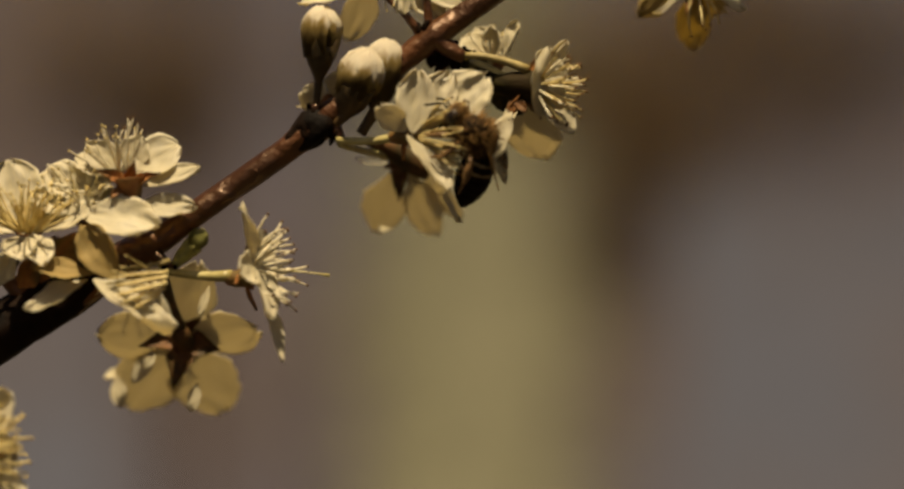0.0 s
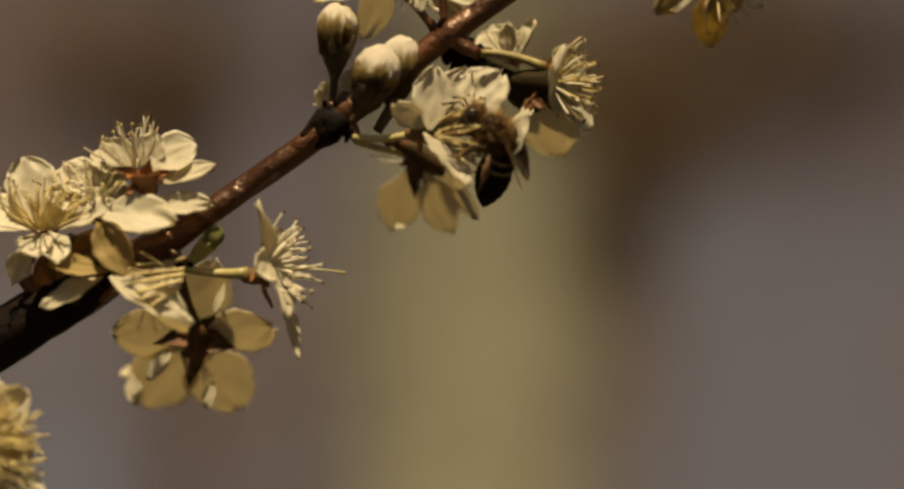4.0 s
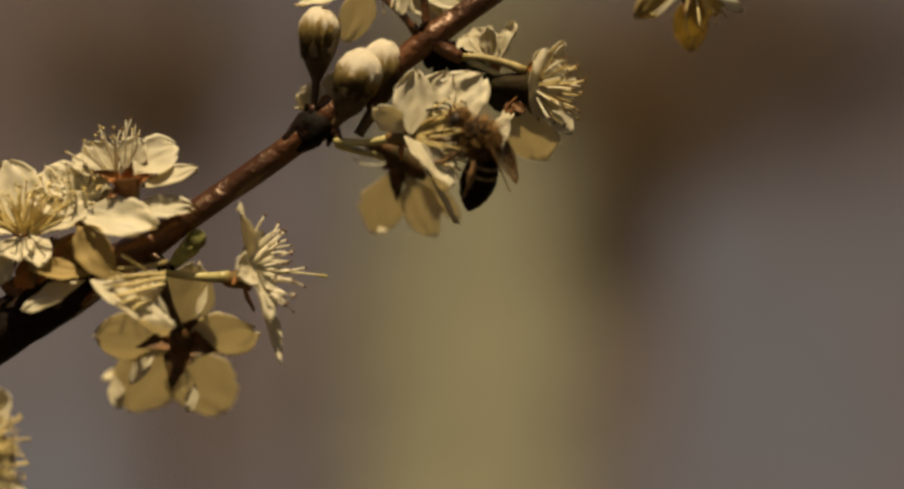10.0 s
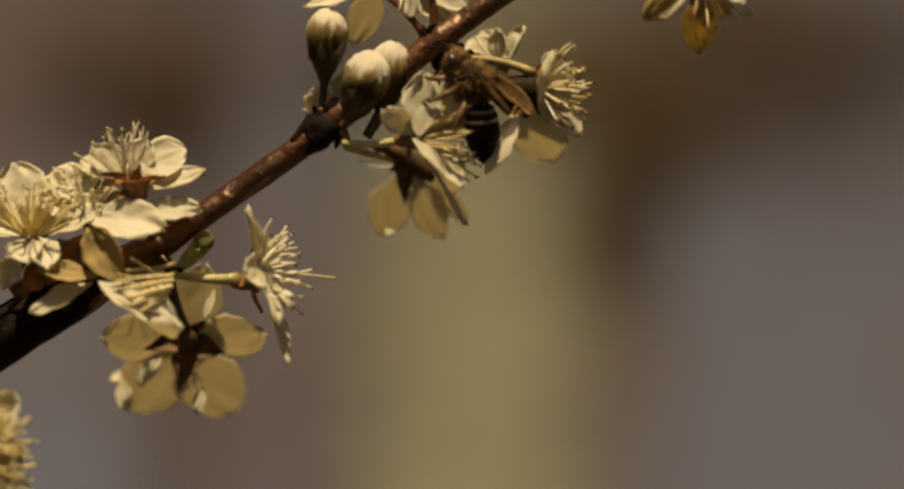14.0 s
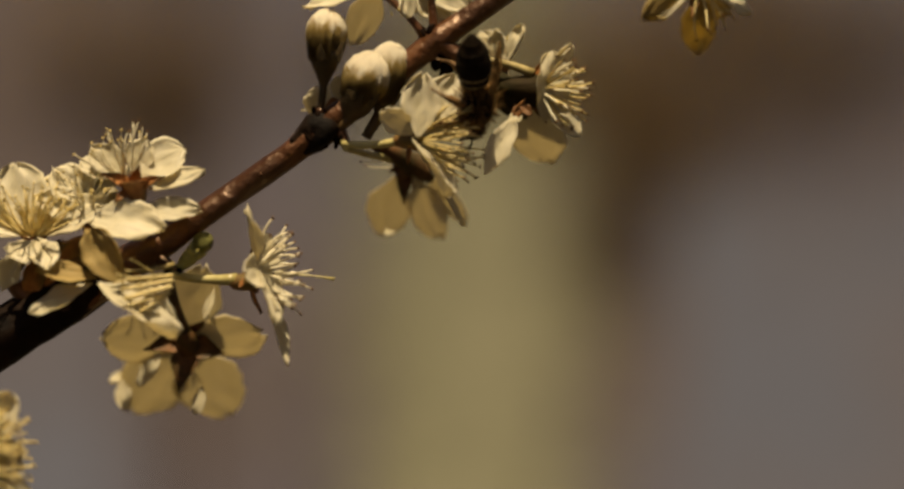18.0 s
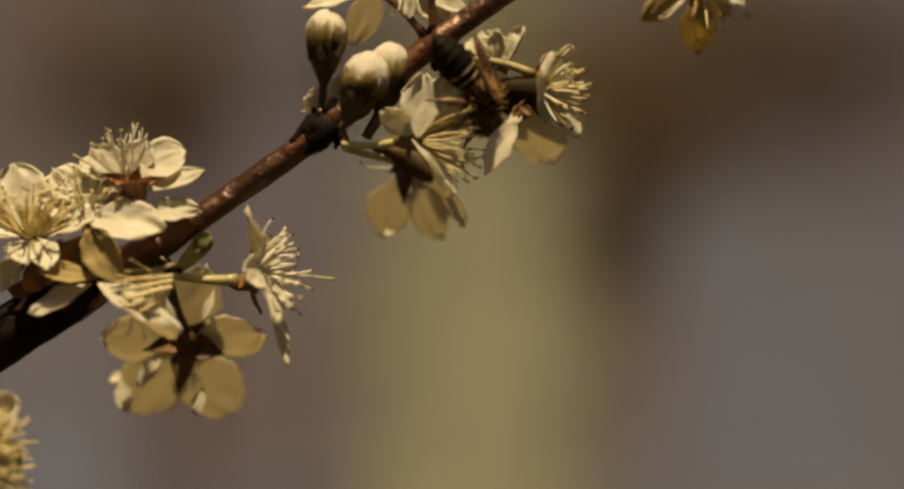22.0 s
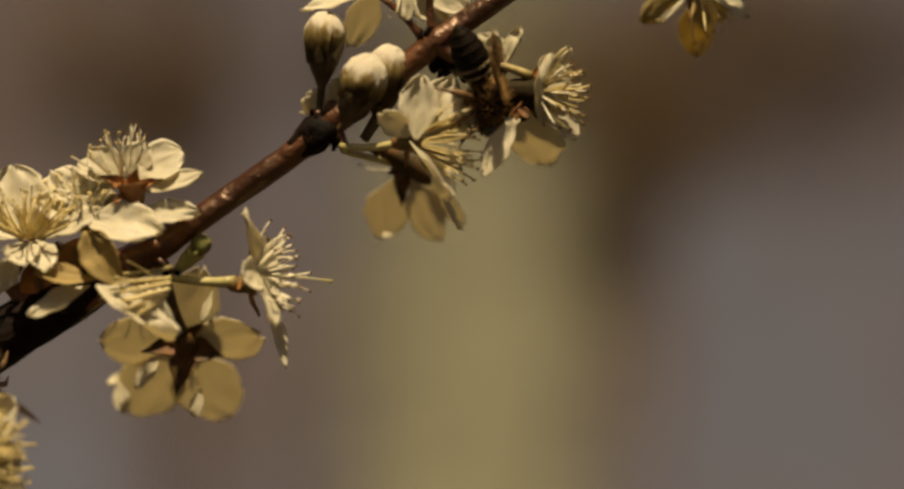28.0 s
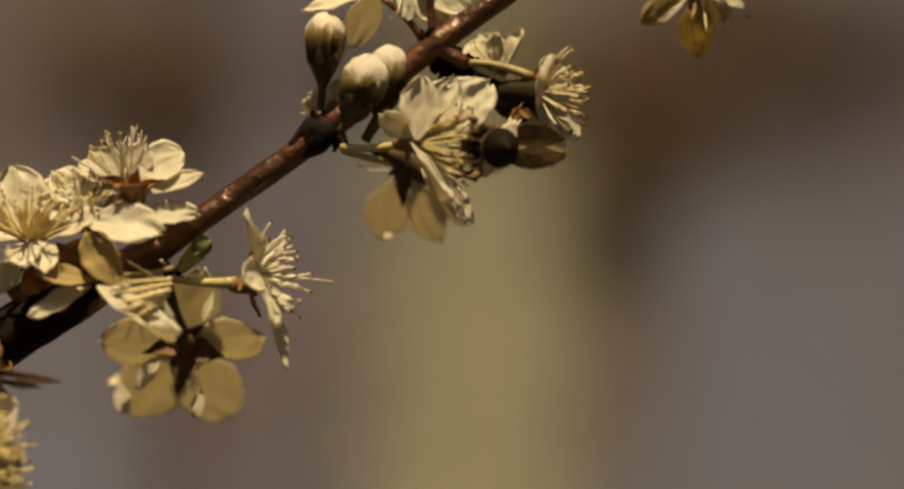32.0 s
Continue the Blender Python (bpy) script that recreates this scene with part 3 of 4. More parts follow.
def flower_far_left():
    f = blossom((50, 400, -34), "wide-open cream plum blossom crowded with golden stamens")
    stalk(f, (10, 485, -18), (42, 425, -30), 7, 9, mat=M_CALYX)
    calyx(f, (48, 412, -30), (0.1, 0.9, 0.25), 26, (((100, 440, -30), 24, (0, 1, 0)), ((15, 450, -34), 24, (0, 1, 0))))
    petal(f, (58, 403, -36), (172, 348, -40), 92, (0.05, 0.75, 0.6), 0.35, -0.02)
    petal(f, (45, 395, -26), (15, 278, 6), 95, (0.1, 0.5, 0.9), 0.35)
    petal(f, (60, 390, -20), (112, 292, 12), 84, (-0.1, 0.5, 0.85), 0.35)
    petal(f, (38, 402, -34), (-70, 360, -10), 90, (0.1, 0.7, 0.7), 0.3)
    petal(f, (40, 404, -44), (32, 458, -108), 62, (0, 0.35, 0.9), 0.5, 0.1, 0.12)
    petal(f, (58, 402, -46), (72, 464, -108), 56, (0.2, 0.3, 0.9), 0.5, 0.05, 0.12)
    # added brown leaf shapes, standing in for the shade between blossom and branch
    for foot, tip, width in (((70, 500, -20), (146, 404, -24), 62), ((60, 505, -14), (98, 410, -10), 58), ((40, 520, -22), (58, 440, -18), 40)):
        p, q = at(*foot), at(*tip)
        count[0] += 1
        part("bract", petal_shape((q - p).length, width * S, 0.6, 0.05, 0.06, count[0], 0.5, 0.25e-3), M_CALYX, f, "brown leaf shape added in place of shade", Matrix.Translation(p - f.location) @ basis(q - p, way(0.2, 0.2, 0.9)))
    petal(f, (-6, 500, -44), (20, 434, -70), 46, (0.2, 0.5, 0.85), 0.4, 0, 0.12)
    stamens(f, (46, 400, -42), (0.02, 0.97, 0.15), 60, 92, 62, M_FILAMENT_GOLD, None, 21, 20, thick=0.85)


def flower_broad_petals():
    f = blossom((150, 382, -14), "cream plum blossom with broad petals lying along the branch")
    stalk(f, (185, 452, -4), (152, 400, -12), 6, 8, mat=M_CALYX)
    calyx(f, (150, 390, -12), (0.0, 0.9, 0.3), 20, (((182, 420, -24), 20, (0, 1, 0)),))
    petal(f, (142, 370, -62), (276, 392, -92), 84, (0.0, 0.55, 0.84), 0.4, 0.03, 0.10, claw=0.6)
    petal(f, (215, 366, -58), (338, 358, -66), 52, (0, 0.6, 0.8), 0.3, 0.02, 0.08, claw=0.4)
    petal(f, (150, 372, -8), (196, 326, 2), 62, (0, 0.5, 0.85), 0.3)
    petal(f, (140, 376, -8), (95, 335, 20), 62, (0, 0.5, 0.85), 0.3)
    stamens(f, (158, 372, -16), (0.25, 0.95, 0.2), 50, 62, 20, None, None, 31, 10)


def flower_in_the_middle():
    f = blossom((138, 342, 8), "crowded cream plum blossom between its neighbours")
    stalk(f, (185, 452, 2), (142, 368, 10), 6, 8, mat=M_CALYX)
    calyx(f, (140, 356, 10), (-0.1, 0.8, 0.35), 22, (((176, 352, 4), 20, (0, 1, 0)), ((108, 372, 2), 20, (0, 1, 0))))
    petal(f, (150, 348, -2), (84, 288, -2), 78, (0, 0.5, 0.85), 0.4, 0.0, 0.13)
    petal(f, (142, 342, 6), (140, 276, 26), 60, (0, 0.5, 0.85), 0.4, 0.0, 0.13)
    petal(f, (148, 350, -8), (178, 298, -4), 62, (0, 0.5, 0.85), 0.4, 0.0, 0.13)
    petal(f, (146, 350, -4), (206, 350, -16), 50, (0, 0.6, 0.8), 0.4, 0.0, 0.12)
    petal(f, (150, 362, -16), (58, 342, -26), 66, (0, 0.55, 0.85), 0.4, 0.0, 0.12)
    stamens(f, (140, 342, 0), (0, 0.75, 0.65), 60, 60, 34, None, None, 35, 14, thick=0.8)


def flower_below_branch():
    f = blossom((205, 482, -34), "plum blossom with shaded ochre petals under the branch")
    stalk(f, (292, 466, -22), (232, 480, -32), 6, 7)
    stalk(f, (292, 478, -22), (226, 494, -34), 4, 5)
    calyx(f, (212, 482, -34), (-0.9, 0.1, 0.2), 20, (((250, 455, -44), 16, (0, 0.4, 0.9)), ((262, 512, -40), 16, (0, 0.4, 0.9))))
    # two petals coloured ochre to paint in their shade
    petal(f, (204, 492, -104), (148, 390, -84), 70, (-0.4, 0.25, 0.85), 0.5, 0, 0.085, "petal with ochre shade in its colour", mat=M_PETAL_SHADED)
    petal(f, (160, 476, -88), (58, 462, -100), 46, (-0.1, 0.7, 0.7), 0.3, 0, 0.085, "petal with ochre shade in its colour", mat=M_PETAL_SHADED)
    petal(f, (152, 484, -70), (44, 538, -104), 46, (-0.2, 0.6, 0.75), 0.35, 0.0, 0.1)
    petal(f, (162, 484, -112), (300, 578, -132), 66, (0.25, 0.62, 0.70), 0.8, 0.05, 0.15, claw=0.5)
    petal(f, (192, 484, -104), (292, 540, -112), 52, (0.2, 0.6, 0.75), 0.5, 0.04, 0.15, claw=0.5)
    for a, b, r in (((294, 452, -74), (208, 464, -118), 5), ((292, 470, -78), (184, 492, -122), 4), ((286, 490, -80), (214, 508, -108), 6), ((268, 474, -90), (216, 442, -122), 3), ((258, 480, -94), (192, 470, -126), 3.4), ((280, 500, -86), (226, 530, -110), 2.6)):
        stalk(f, a, b, r * 0.9, r * 0.5, (0, 7 - r * 2.2, 0), M_TAN)
    for a, b, r in (((292, 480, -128), (200, 496, -146), 4.5), ((290, 490, -128), (206, 512, -148), 5), ((286, 500, -126), (214, 524, -146), 4.5), ((290, 472, -124), (192, 482, -140), 3.6), ((280, 508, -124), (232, 536, -144), 3.6)):
        stalk(f, a, b, r * 0.8, r * 0.6, (0, 5 - r, 0), M_FILAMENT_GOLD)
    petal(f, (200, 480, -20), (128, 500, 8), 60, (-0.6, 0.2, 0.6), 0.3)
    stamens(f, (208, 488, -40), (0.85, 0.06, 0.4), 26, 72, 6, None, None, 41, 12)


def flower_profile_right():
    f = blossom((418, 484, -48), "plum blossom in profile with a fan of cream stamens")
    stalk(f, (290, 470, -24), (402, 478, -48), 7, 11, (0, -4, 0))
    calyx(f, (424, 482, -48), (1.0, 0.12, 0.1), 23, (((408, 492, -66), 22, (-1, 0, 0.4)), ((447, 535, -48), 18, (-1, 0, 0.2)), ((432, 428, -42), 18, (-1, 0, 0.2))), 1.25)
    petal(f, (440, 462, -44), (424, 354, -80), 62, (0.75, 0.25, -0.4), 0.35, -0.05)
    petal(f, (446, 468, -66), (416, 470, -118), 62, (0.85, 0.3, -0.3), 0.4)
    petal(f, (442, 440, -56), (476, 552, -112), 46, (0.65, 0.4, 0.65), 0.35, -0.04)
    petal(f, (460, 505, -44), (490, 626, -84), 36, (0.72, 0.35, 0.6), 0.3, 0, 0.04, claw=0.3)
    petal(f, (448, 460, -30), (462, 402, 20), 56, (0.8, 0.1, 0.6), 0.3)
    stamens(f, (440, 466, -50), (1, 0.16, 0.12), 64, 86, 34, None, M_ANTHER_DARK, 51, 20, 0.7, thick=1.1)
    part("pistil", tube(curve_points(at(440, 470, -26) - f.location, at(572, 478, -30) - f.location, Vector((0, 0, 4 * S)), 6), [1.7 * S] * 6 + [3.4 * S], 6), M_STALK, f)


def flower_from_behind():
    f = blossom((312, 588, 128), "plum blossom seen from behind with a dark star-shaped calyx")
    stalk(f, (284, 472, -22), (316, 580, 120), 10, 14, (-5, 0, 0), M_STAR)
    calyx(f, (318, 590, 128), (0.08, -0.45, -0.8), 32, (((384, 608, 117), 52, (0, 0, 1)), ((302, 674, 115), 52, (0, 0, 1))), 1.0, M_STAR, M_STAR)
    calyx(f, (316, 586, 134), (0.08, -0.45, -0.8), 24, (((240, 602, 109), 42, (0, 0.3, 1)), ((354, 550, 126), 36, (0, 0.3, 1)), ((276, 562, 126), 28, (0, 0.3, 1))), 1.0, M_STAR, M_STAR)
    petal(f, (320, 600, 140), (388, 716, 258), 126, (-0.1, 0.6, -0.8), 0.05, 0, 0.02, claw=0.55)
    petal(f, (304, 602, 140), (218, 708, 256), 120, (0.1, 0.6, -0.8), 0.05, 0, 0.022, claw=0.5)
    petal(f, (326, 592, 142), (446, 572, 98), 112, (-0.1, 0.65, -0.75), 0.08, 0, 0.03, claw=0.5)
    petal(f, (302, 592, 142), (170, 580, 112), 132, (0.1, 0.65, -0.75), 0.08, 0, 0.03, claw=0.5)
    petal(f, (316, 574, 146), (344, 456, 74), 94, (0, 0.5, -0.85), 0.08, 0, 0.03, claw=0.45)
    petal(f, (364, 494, 88), (346, 548, 76), 16, (0.1, 0.7, 0.7), 0.3, 0, 0.08, name="petal_fold")
    petal(f, (270, 607, 109), (230, 664, 97), 32, (-0.1, 0.6, 0.75), 0.03, 0, 0.02, name="petal_fold", claw=0.6)
    petal(f, (202, 652, 192), (210, 706, 180), 30, (-0.1, 0.7, 0.7), 0.1, 0, 0.1, name="petal_fold", claw=0.5)
    petal(f, (216, 640, 222), (182, 656, 212), 22, (0.1, 0.7, 0.7), 0.3, 0, 0.15, name="petal_fold")
    petal(f, (343, 664, 126), (331, 714, 115), 24, (0.1, 0.6, 0.75), 0.05, 0, 0.03, name="petal_fold", claw=0.5)
    stamens(f, (314, 590, 156), (0.08, 0.3, -0.9), 30, 26, 6, None, None, 61, 8)


BEE_FLOWER = {}


def flower_with_bee():
    f = blossom((712, 236, -36), "open cream plum blossom on which a honeybee feeds")
    stalk(f, (584, 242, -18), (690, 236, -36), 6.5, 8, (0, -6, 0))
    calyx(f, (706, 236, -40), (1.0, 0.05, 0.2), 23, (((680, 216, -52), 18, (0, 0.6, 0.8)), ((702, 276, -42), 18, (-1, 0, 0.4))), 1.2)
    petal(f, (716, 234, -66), (726, 122, -47), 70, (0.12, 0.4, 0.85), 0.3, 0.0, 0.12, claw=0.4)
    petal(f, (724, 230, -50), (780, 124, -34), 70, (0.1, 0.3, 0.9), 0.3, 0.0, 0.13, claw=0.4)
    BEE_FLOWER["upper"] = petal(f, (748, 226, -30), (842, 130, -44), 100, (-0.1, 0.35, 0.9), 0.3, 0.0, 0.11, claw=0.5)
    petal(f, (706, 228, -54), (658, 184, -82), 48, (0.1, -0.45, 0.9), 0.15, 0, 0.05, claw=0.4)
    petal(f, (832, 296, -58), (884, 202, -46), 48, (-0.05, 0.7, 0.7), 0.15, 0.02, 0.05, claw=0.6)
    BEE_FLOWER["front"] = petal(f, (706, 234, -80), (786, 324, -108), 72, (0.5, 0.4, 0.8), 0.45, 0, 0.1, claw=0.4)
    BEE_FLOWER["low"] = petal(f, (712, 246, -42), (798, 384, -38), 54, (0.9, 0.45, 0.1), 0.3)
    stamens(f, (722, 236, -44), (1, 0.02, 0.22), 44, 104, 26, M_FILAMENT_GOLD, M_ANTHER_DARK, 71, 18, 0.6, thick=0.75)
    stamens(f, (722, 238, -42), (1, 0.0, 0.22), 42, 100, 24, M_FILAMENT_GOLD, M_ANTHER_DARK, 72, 18, 0.6, thick=0.75)


def flower_hanging_pair():
    f = blossom((690, 276, 153), "drooping plum blossom with translucent petals and a brown calyx")
    stalk(f, (590, 250, -16), (682, 270, 149), 6, 8, (0, -3, 0))
    calyx(f, (694, 280, 153), (0.35, -0.75, -0.4), 27, (((692, 350, 149), 32, (0, 0, 1)), ((664, 292, 147), 22, (0, 0, 1)), ((752, 300, 145), 26, (0, 0, 1)), ((720, 262, 145), 24, (0, 0, 1))), 1.2, M_STAR, M_STAR)
    line = [(640, 248, 84, 7), (662, 256, 110, 11), (684, 265, 132, 17), (708, 277, 146, 22), (732, 289, 150, 23), (748, 298, 150, 17)]
    part("calyx_tube", tube([at(*k[:3]) - f.location for k in line], [k[3] * S for k in line], 14, rough=0.2, seed=6), M_STAR, f, "reddish-brown calyx tube")
    petal(f, (684, 292, 159), (656, 404, 256), 82, (0.1, 0.6, -0.8), 0.06, 0, 0.025)
    petal(f, (710, 296, 159), (752, 408, 254), 70, (-0.1, 0.6, -0.8), 0.06, 0, 0.025)
    petal(f, (726, 288, 163), (800, 380, 246), 40, (-0.1, 0.6, -0.8), 0.08, 0, 0.03)
    petal(f, (676, 396, 193), (658, 400, 181), 18, (0, 0.9, 0.4), 0.3, 0, 0.2, name="petal_fold")
    stamens(f, (706, 296, 165), (0.4, -0.8, -0.4), 30, 26, 6, None, M_ANTHER_DARK, 81, 8)
    stamens(f, (684, 282, 145), (-1, 0.02, 0.1), 7, 78, 2, None, M_ANTHER_DARK, 83, 4, thick=0.5)


def flower_right_end():
    f = blossom((925, 140, -16), "plum blossom with a brush of brown-tipped stamens")
    stalk(f, (806, 96, -16), (916, 122, -16), 6, 9, (0, 7, 0), M_TAN)
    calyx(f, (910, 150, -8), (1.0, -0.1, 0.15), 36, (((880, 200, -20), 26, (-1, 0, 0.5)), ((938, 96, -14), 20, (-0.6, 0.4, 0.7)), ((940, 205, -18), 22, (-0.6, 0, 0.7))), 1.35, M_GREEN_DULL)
    petal(f, (934, 204, -24), (952, 84, -40), 72, (0.5, 0.35, 0.8), 0.45, -0.04, 0.11, claw=0.5)
    petal(f, (934, 118, -16), (984, 70, -20), 36, (0.4, -0.5, 0.7), 0.5)
    petal(f, (934, 178, -20), (998, 228, -28), 52, (0.35, 0.45, 0.8), 0.35)
    petal(f, (912, 184, 60), (936, 276, 140), 104, (0.1, 0.6, -0.8), 0.06, 0, 0.03, claw=0.5)
    petal(f, (936, 140, 0), (975, 110, 30), 60, (0.6, 0.1, 0.7), 0.3)
    petal(f, (898, 186, -20), (876, 212, -34), 24, (0, 0.85, 0.5), 0.4, 0, 0.15, name="petal_fold")
    line = [(798, 98, 6, 10), (816, 110, 10, 14), (836, 127, 14, 20), (858, 145, 18, 26), (880, 161, 20, 31), (900, 172, 20, 32), (914, 178, 18, 24)]
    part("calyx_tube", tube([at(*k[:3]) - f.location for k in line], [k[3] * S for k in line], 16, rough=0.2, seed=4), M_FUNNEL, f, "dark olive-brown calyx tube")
    for tip, width in (((888, 200, -24), 18), ((912, 194, -28), 16)):
        p, q = at(892, 172, -20), at(*tip)
        count[0] += 1
        part("sepal", petal_shape((q - p).length, width * S, 0.6, 0.05, 0.06, count[0], 0.7, 0.25e-3), M_STAR, f, "", Matrix.Translation(p - f.location) @ basis(q - p, way(-0.2, 0.6, 0.8)))
    stamens(f, (944, 148, -28), (1, -0.02, 0.3), 58, 70, 26, M_FILAMENT_GOLD, M_ANTHER_DARK, 91, 22, 0.8, 0.4, thick=0.85)
    stamens(f, (942, 150, -26), (1, -0.1, 0.3), 54, 66, 20, None, M_ANTHER_DARK, 92, 24, 0.8, 0.4, thick=0.9)


def flower_upper_behind():
    f = blossom((856, 108, 60), "small half-hidden plum blossom behind the spur")
    stalk(f, (806, 98, -6), (852, 112, 54), 6, 7)
    calyx(f, (858, 112, 60), (0.1, 0.95, -0.2), 22, (((832, 106, 50), 18, (0, 0, 1)), ((886, 108, 50), 18, (0, 0, 1))))
    petal(f, (850, 108, 56), (804, 62, 66), 58, (0.2, 0.3, 0.9), 0.3, 0, 0.06)
    petal(f, (854, 106, 50), (852, 44, 40), 34, (-0.3, 0.4, 0.85), 0.4, 0, 0.1)
    petal(f, (868, 108, 54), (896, 38, 50), 32, (-0.5, 0.5, 0.75), 0.4, -0.05, 0.12)
    petal(f, (860, 106, 68), (828, 48, 86), 56, (0, 0.3, 0.9), 0.3)
    stamens(f, (858, 104, 58), (0, 1, 0.1), 40, 56, 9, None, None, 101, 8, thick=0.7)


def flower_top():
    f = blossom((690, -38, 10), "plum blossom hanging down over the twigs")
    stalk(f, (742, -58, -2), (700, -50, 6), 6, 7)
    calyx(f, (690, -44, 8), (-0.3, -0.9, 0.1), 24, (((650, -20, 0), 22, (0, 0, 1)),))
    petal(f, (650, -32, 8), (602, 70, 84), 62, (0.1, 0.6, -0.8), 0.06, 0, 0.03, claw=0.4)
    petal(f, (664, -34, 0), (524, 8, -8), 52, (0, 0.8, 0.5), 0.35)
    petal(f, (705, -38, 12), (770, 26, 24), 66, (0, 0.2, 0.9), 0.3)
    petal(f, (715, -42, 10), (806, 4, 16), 60, (0, 0.2, 0.9), 0.3)
    petal(f, (690, -34, -6), (700, 24, -14), 34, (0.2, 0.5, 0.8), 0.4)
    stamens(f, (692, -30, 2), (0.0, -1, 0.1), 30, 50, 7, None, None, 111, 10, thick=0.8)


def flower_top_right():
    f = blossom((1200, -34, 120), "drooping plum blossom with dark-tipped stamens")
    stalk(f, (1186, -70, 120), (1198, -46, 120), 6, 8)
    calyx(f, (1200, -38, 120), (0.1, -0.95, 0.1), 26, (((1190, 26, 106), 26, (0, 0, 1)), ((1256, -6, 110), 24, (0, 0, 1))))
    petal(f, (1180, -26, 124), (1106, 26, 150), 48, (0.1, 0.3, -0.9), 0.3, mat=M_PETAL_SHADED)
    petal(f, (1206, -22, 128), (1200, 88, 204), 66, (0, 0.35, -0.9), 0.3, mat=M_PETAL_SHADED)
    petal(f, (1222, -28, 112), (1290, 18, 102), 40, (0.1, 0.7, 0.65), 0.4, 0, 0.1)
    petal(f, (1212, -26, 130), (1250, 22, 164), 56, (0, 0.3, -0.9), 0.3, mat=M_PETAL_SHADED)
    stamens(f, (1208, -24, 108), (0.25, -1, 0.0), 34, 84, 7, M_FILAMENT_GOLD, M_ANTHER_DARK, 121, 10)
    stamens(f, (1196, -24, 108), (-0.8, -0.75, 0.1), 6, 90, 2, None, None, 122, 4)


def flower_low_left():
    f = blossom((-60, 772, -184), "plum blossom at the lower twig with brushy golden stamens")
    stalk(f, (-76, 748, -10), (-74, 768, -180), 7, 9)
    calyx(f, (-68, 772, -184), (1, -0.05, 0.1), 26, (((-82, 812, -186), 22, (-1, 0, 0.3)),))
    petal(f, (-54, 764, -180), (14, 676, -174), 66, (0.5, 0.2, 0.8), 0.4)
    petal(f, (-54, 794, -188), (44, 880, -198), 66, (0.1, 0.75, 0.6), 0.35)
    petal(f, (-62, 760, -172), (-42, 660, -152), 84, (0.4, 0, 0.9), 0.3)
    petal(f, (-62, 790, -172), (-52, 890, -162), 84, (0.4, 0, 0.9), 0.3)
    petal(f, (-58, 776, -168), (28, 800, -138), 84, (0.2, 0, 0.9), 0.3)
    stamens(f, (-58, 772, -192), (1, -0.12, 0.1), 66, 76, 90, M_FILAMENT_GOLD, None, 131, 34, 0.8, thick=0.8)
    stamens(f, (-58, 800, -194), (1, -0.25, 0.15), 50, 94, 60, M_FILAMENT_GOLD, None, 132, 34, 0.8, thick=0.75)


def flower_behind_node():
    f = blossom((572, 178, 34), "pale plum blossom hidden behind the branch")
    stalk(f, (590, 195, 10), (576, 184, 30), 6, 7)
    calyx(f, (574, 182, 32), (-0.6, 0.3, -0.5), 20, ())
    petal(f, (570, 182, 44), (524, 158, 30), 58, (-0.2, 0.3, -0.9), 0.3)
    petal(f, (574, 176, 46), (606, 132, 20), 60, (-0.2, 0.3, -0.9), 0.3)
    stamens(f, (566, 176, 36), (-0.6, 0.4, -0.6), 40, 48, 8, None, None, 141, 8)


for build in (flower_sideways_left, flower_far_left, flower_broad_petals, flower_in_the_middle, flower_below_branch, flower_profile_right, flower_from_behind, flower_with_bee, flower_hanging_pair, flower_right_end,
              flower_upper_behind, flower_top, flower_top_right, flower_low_left, flower_behind_node):
    build()


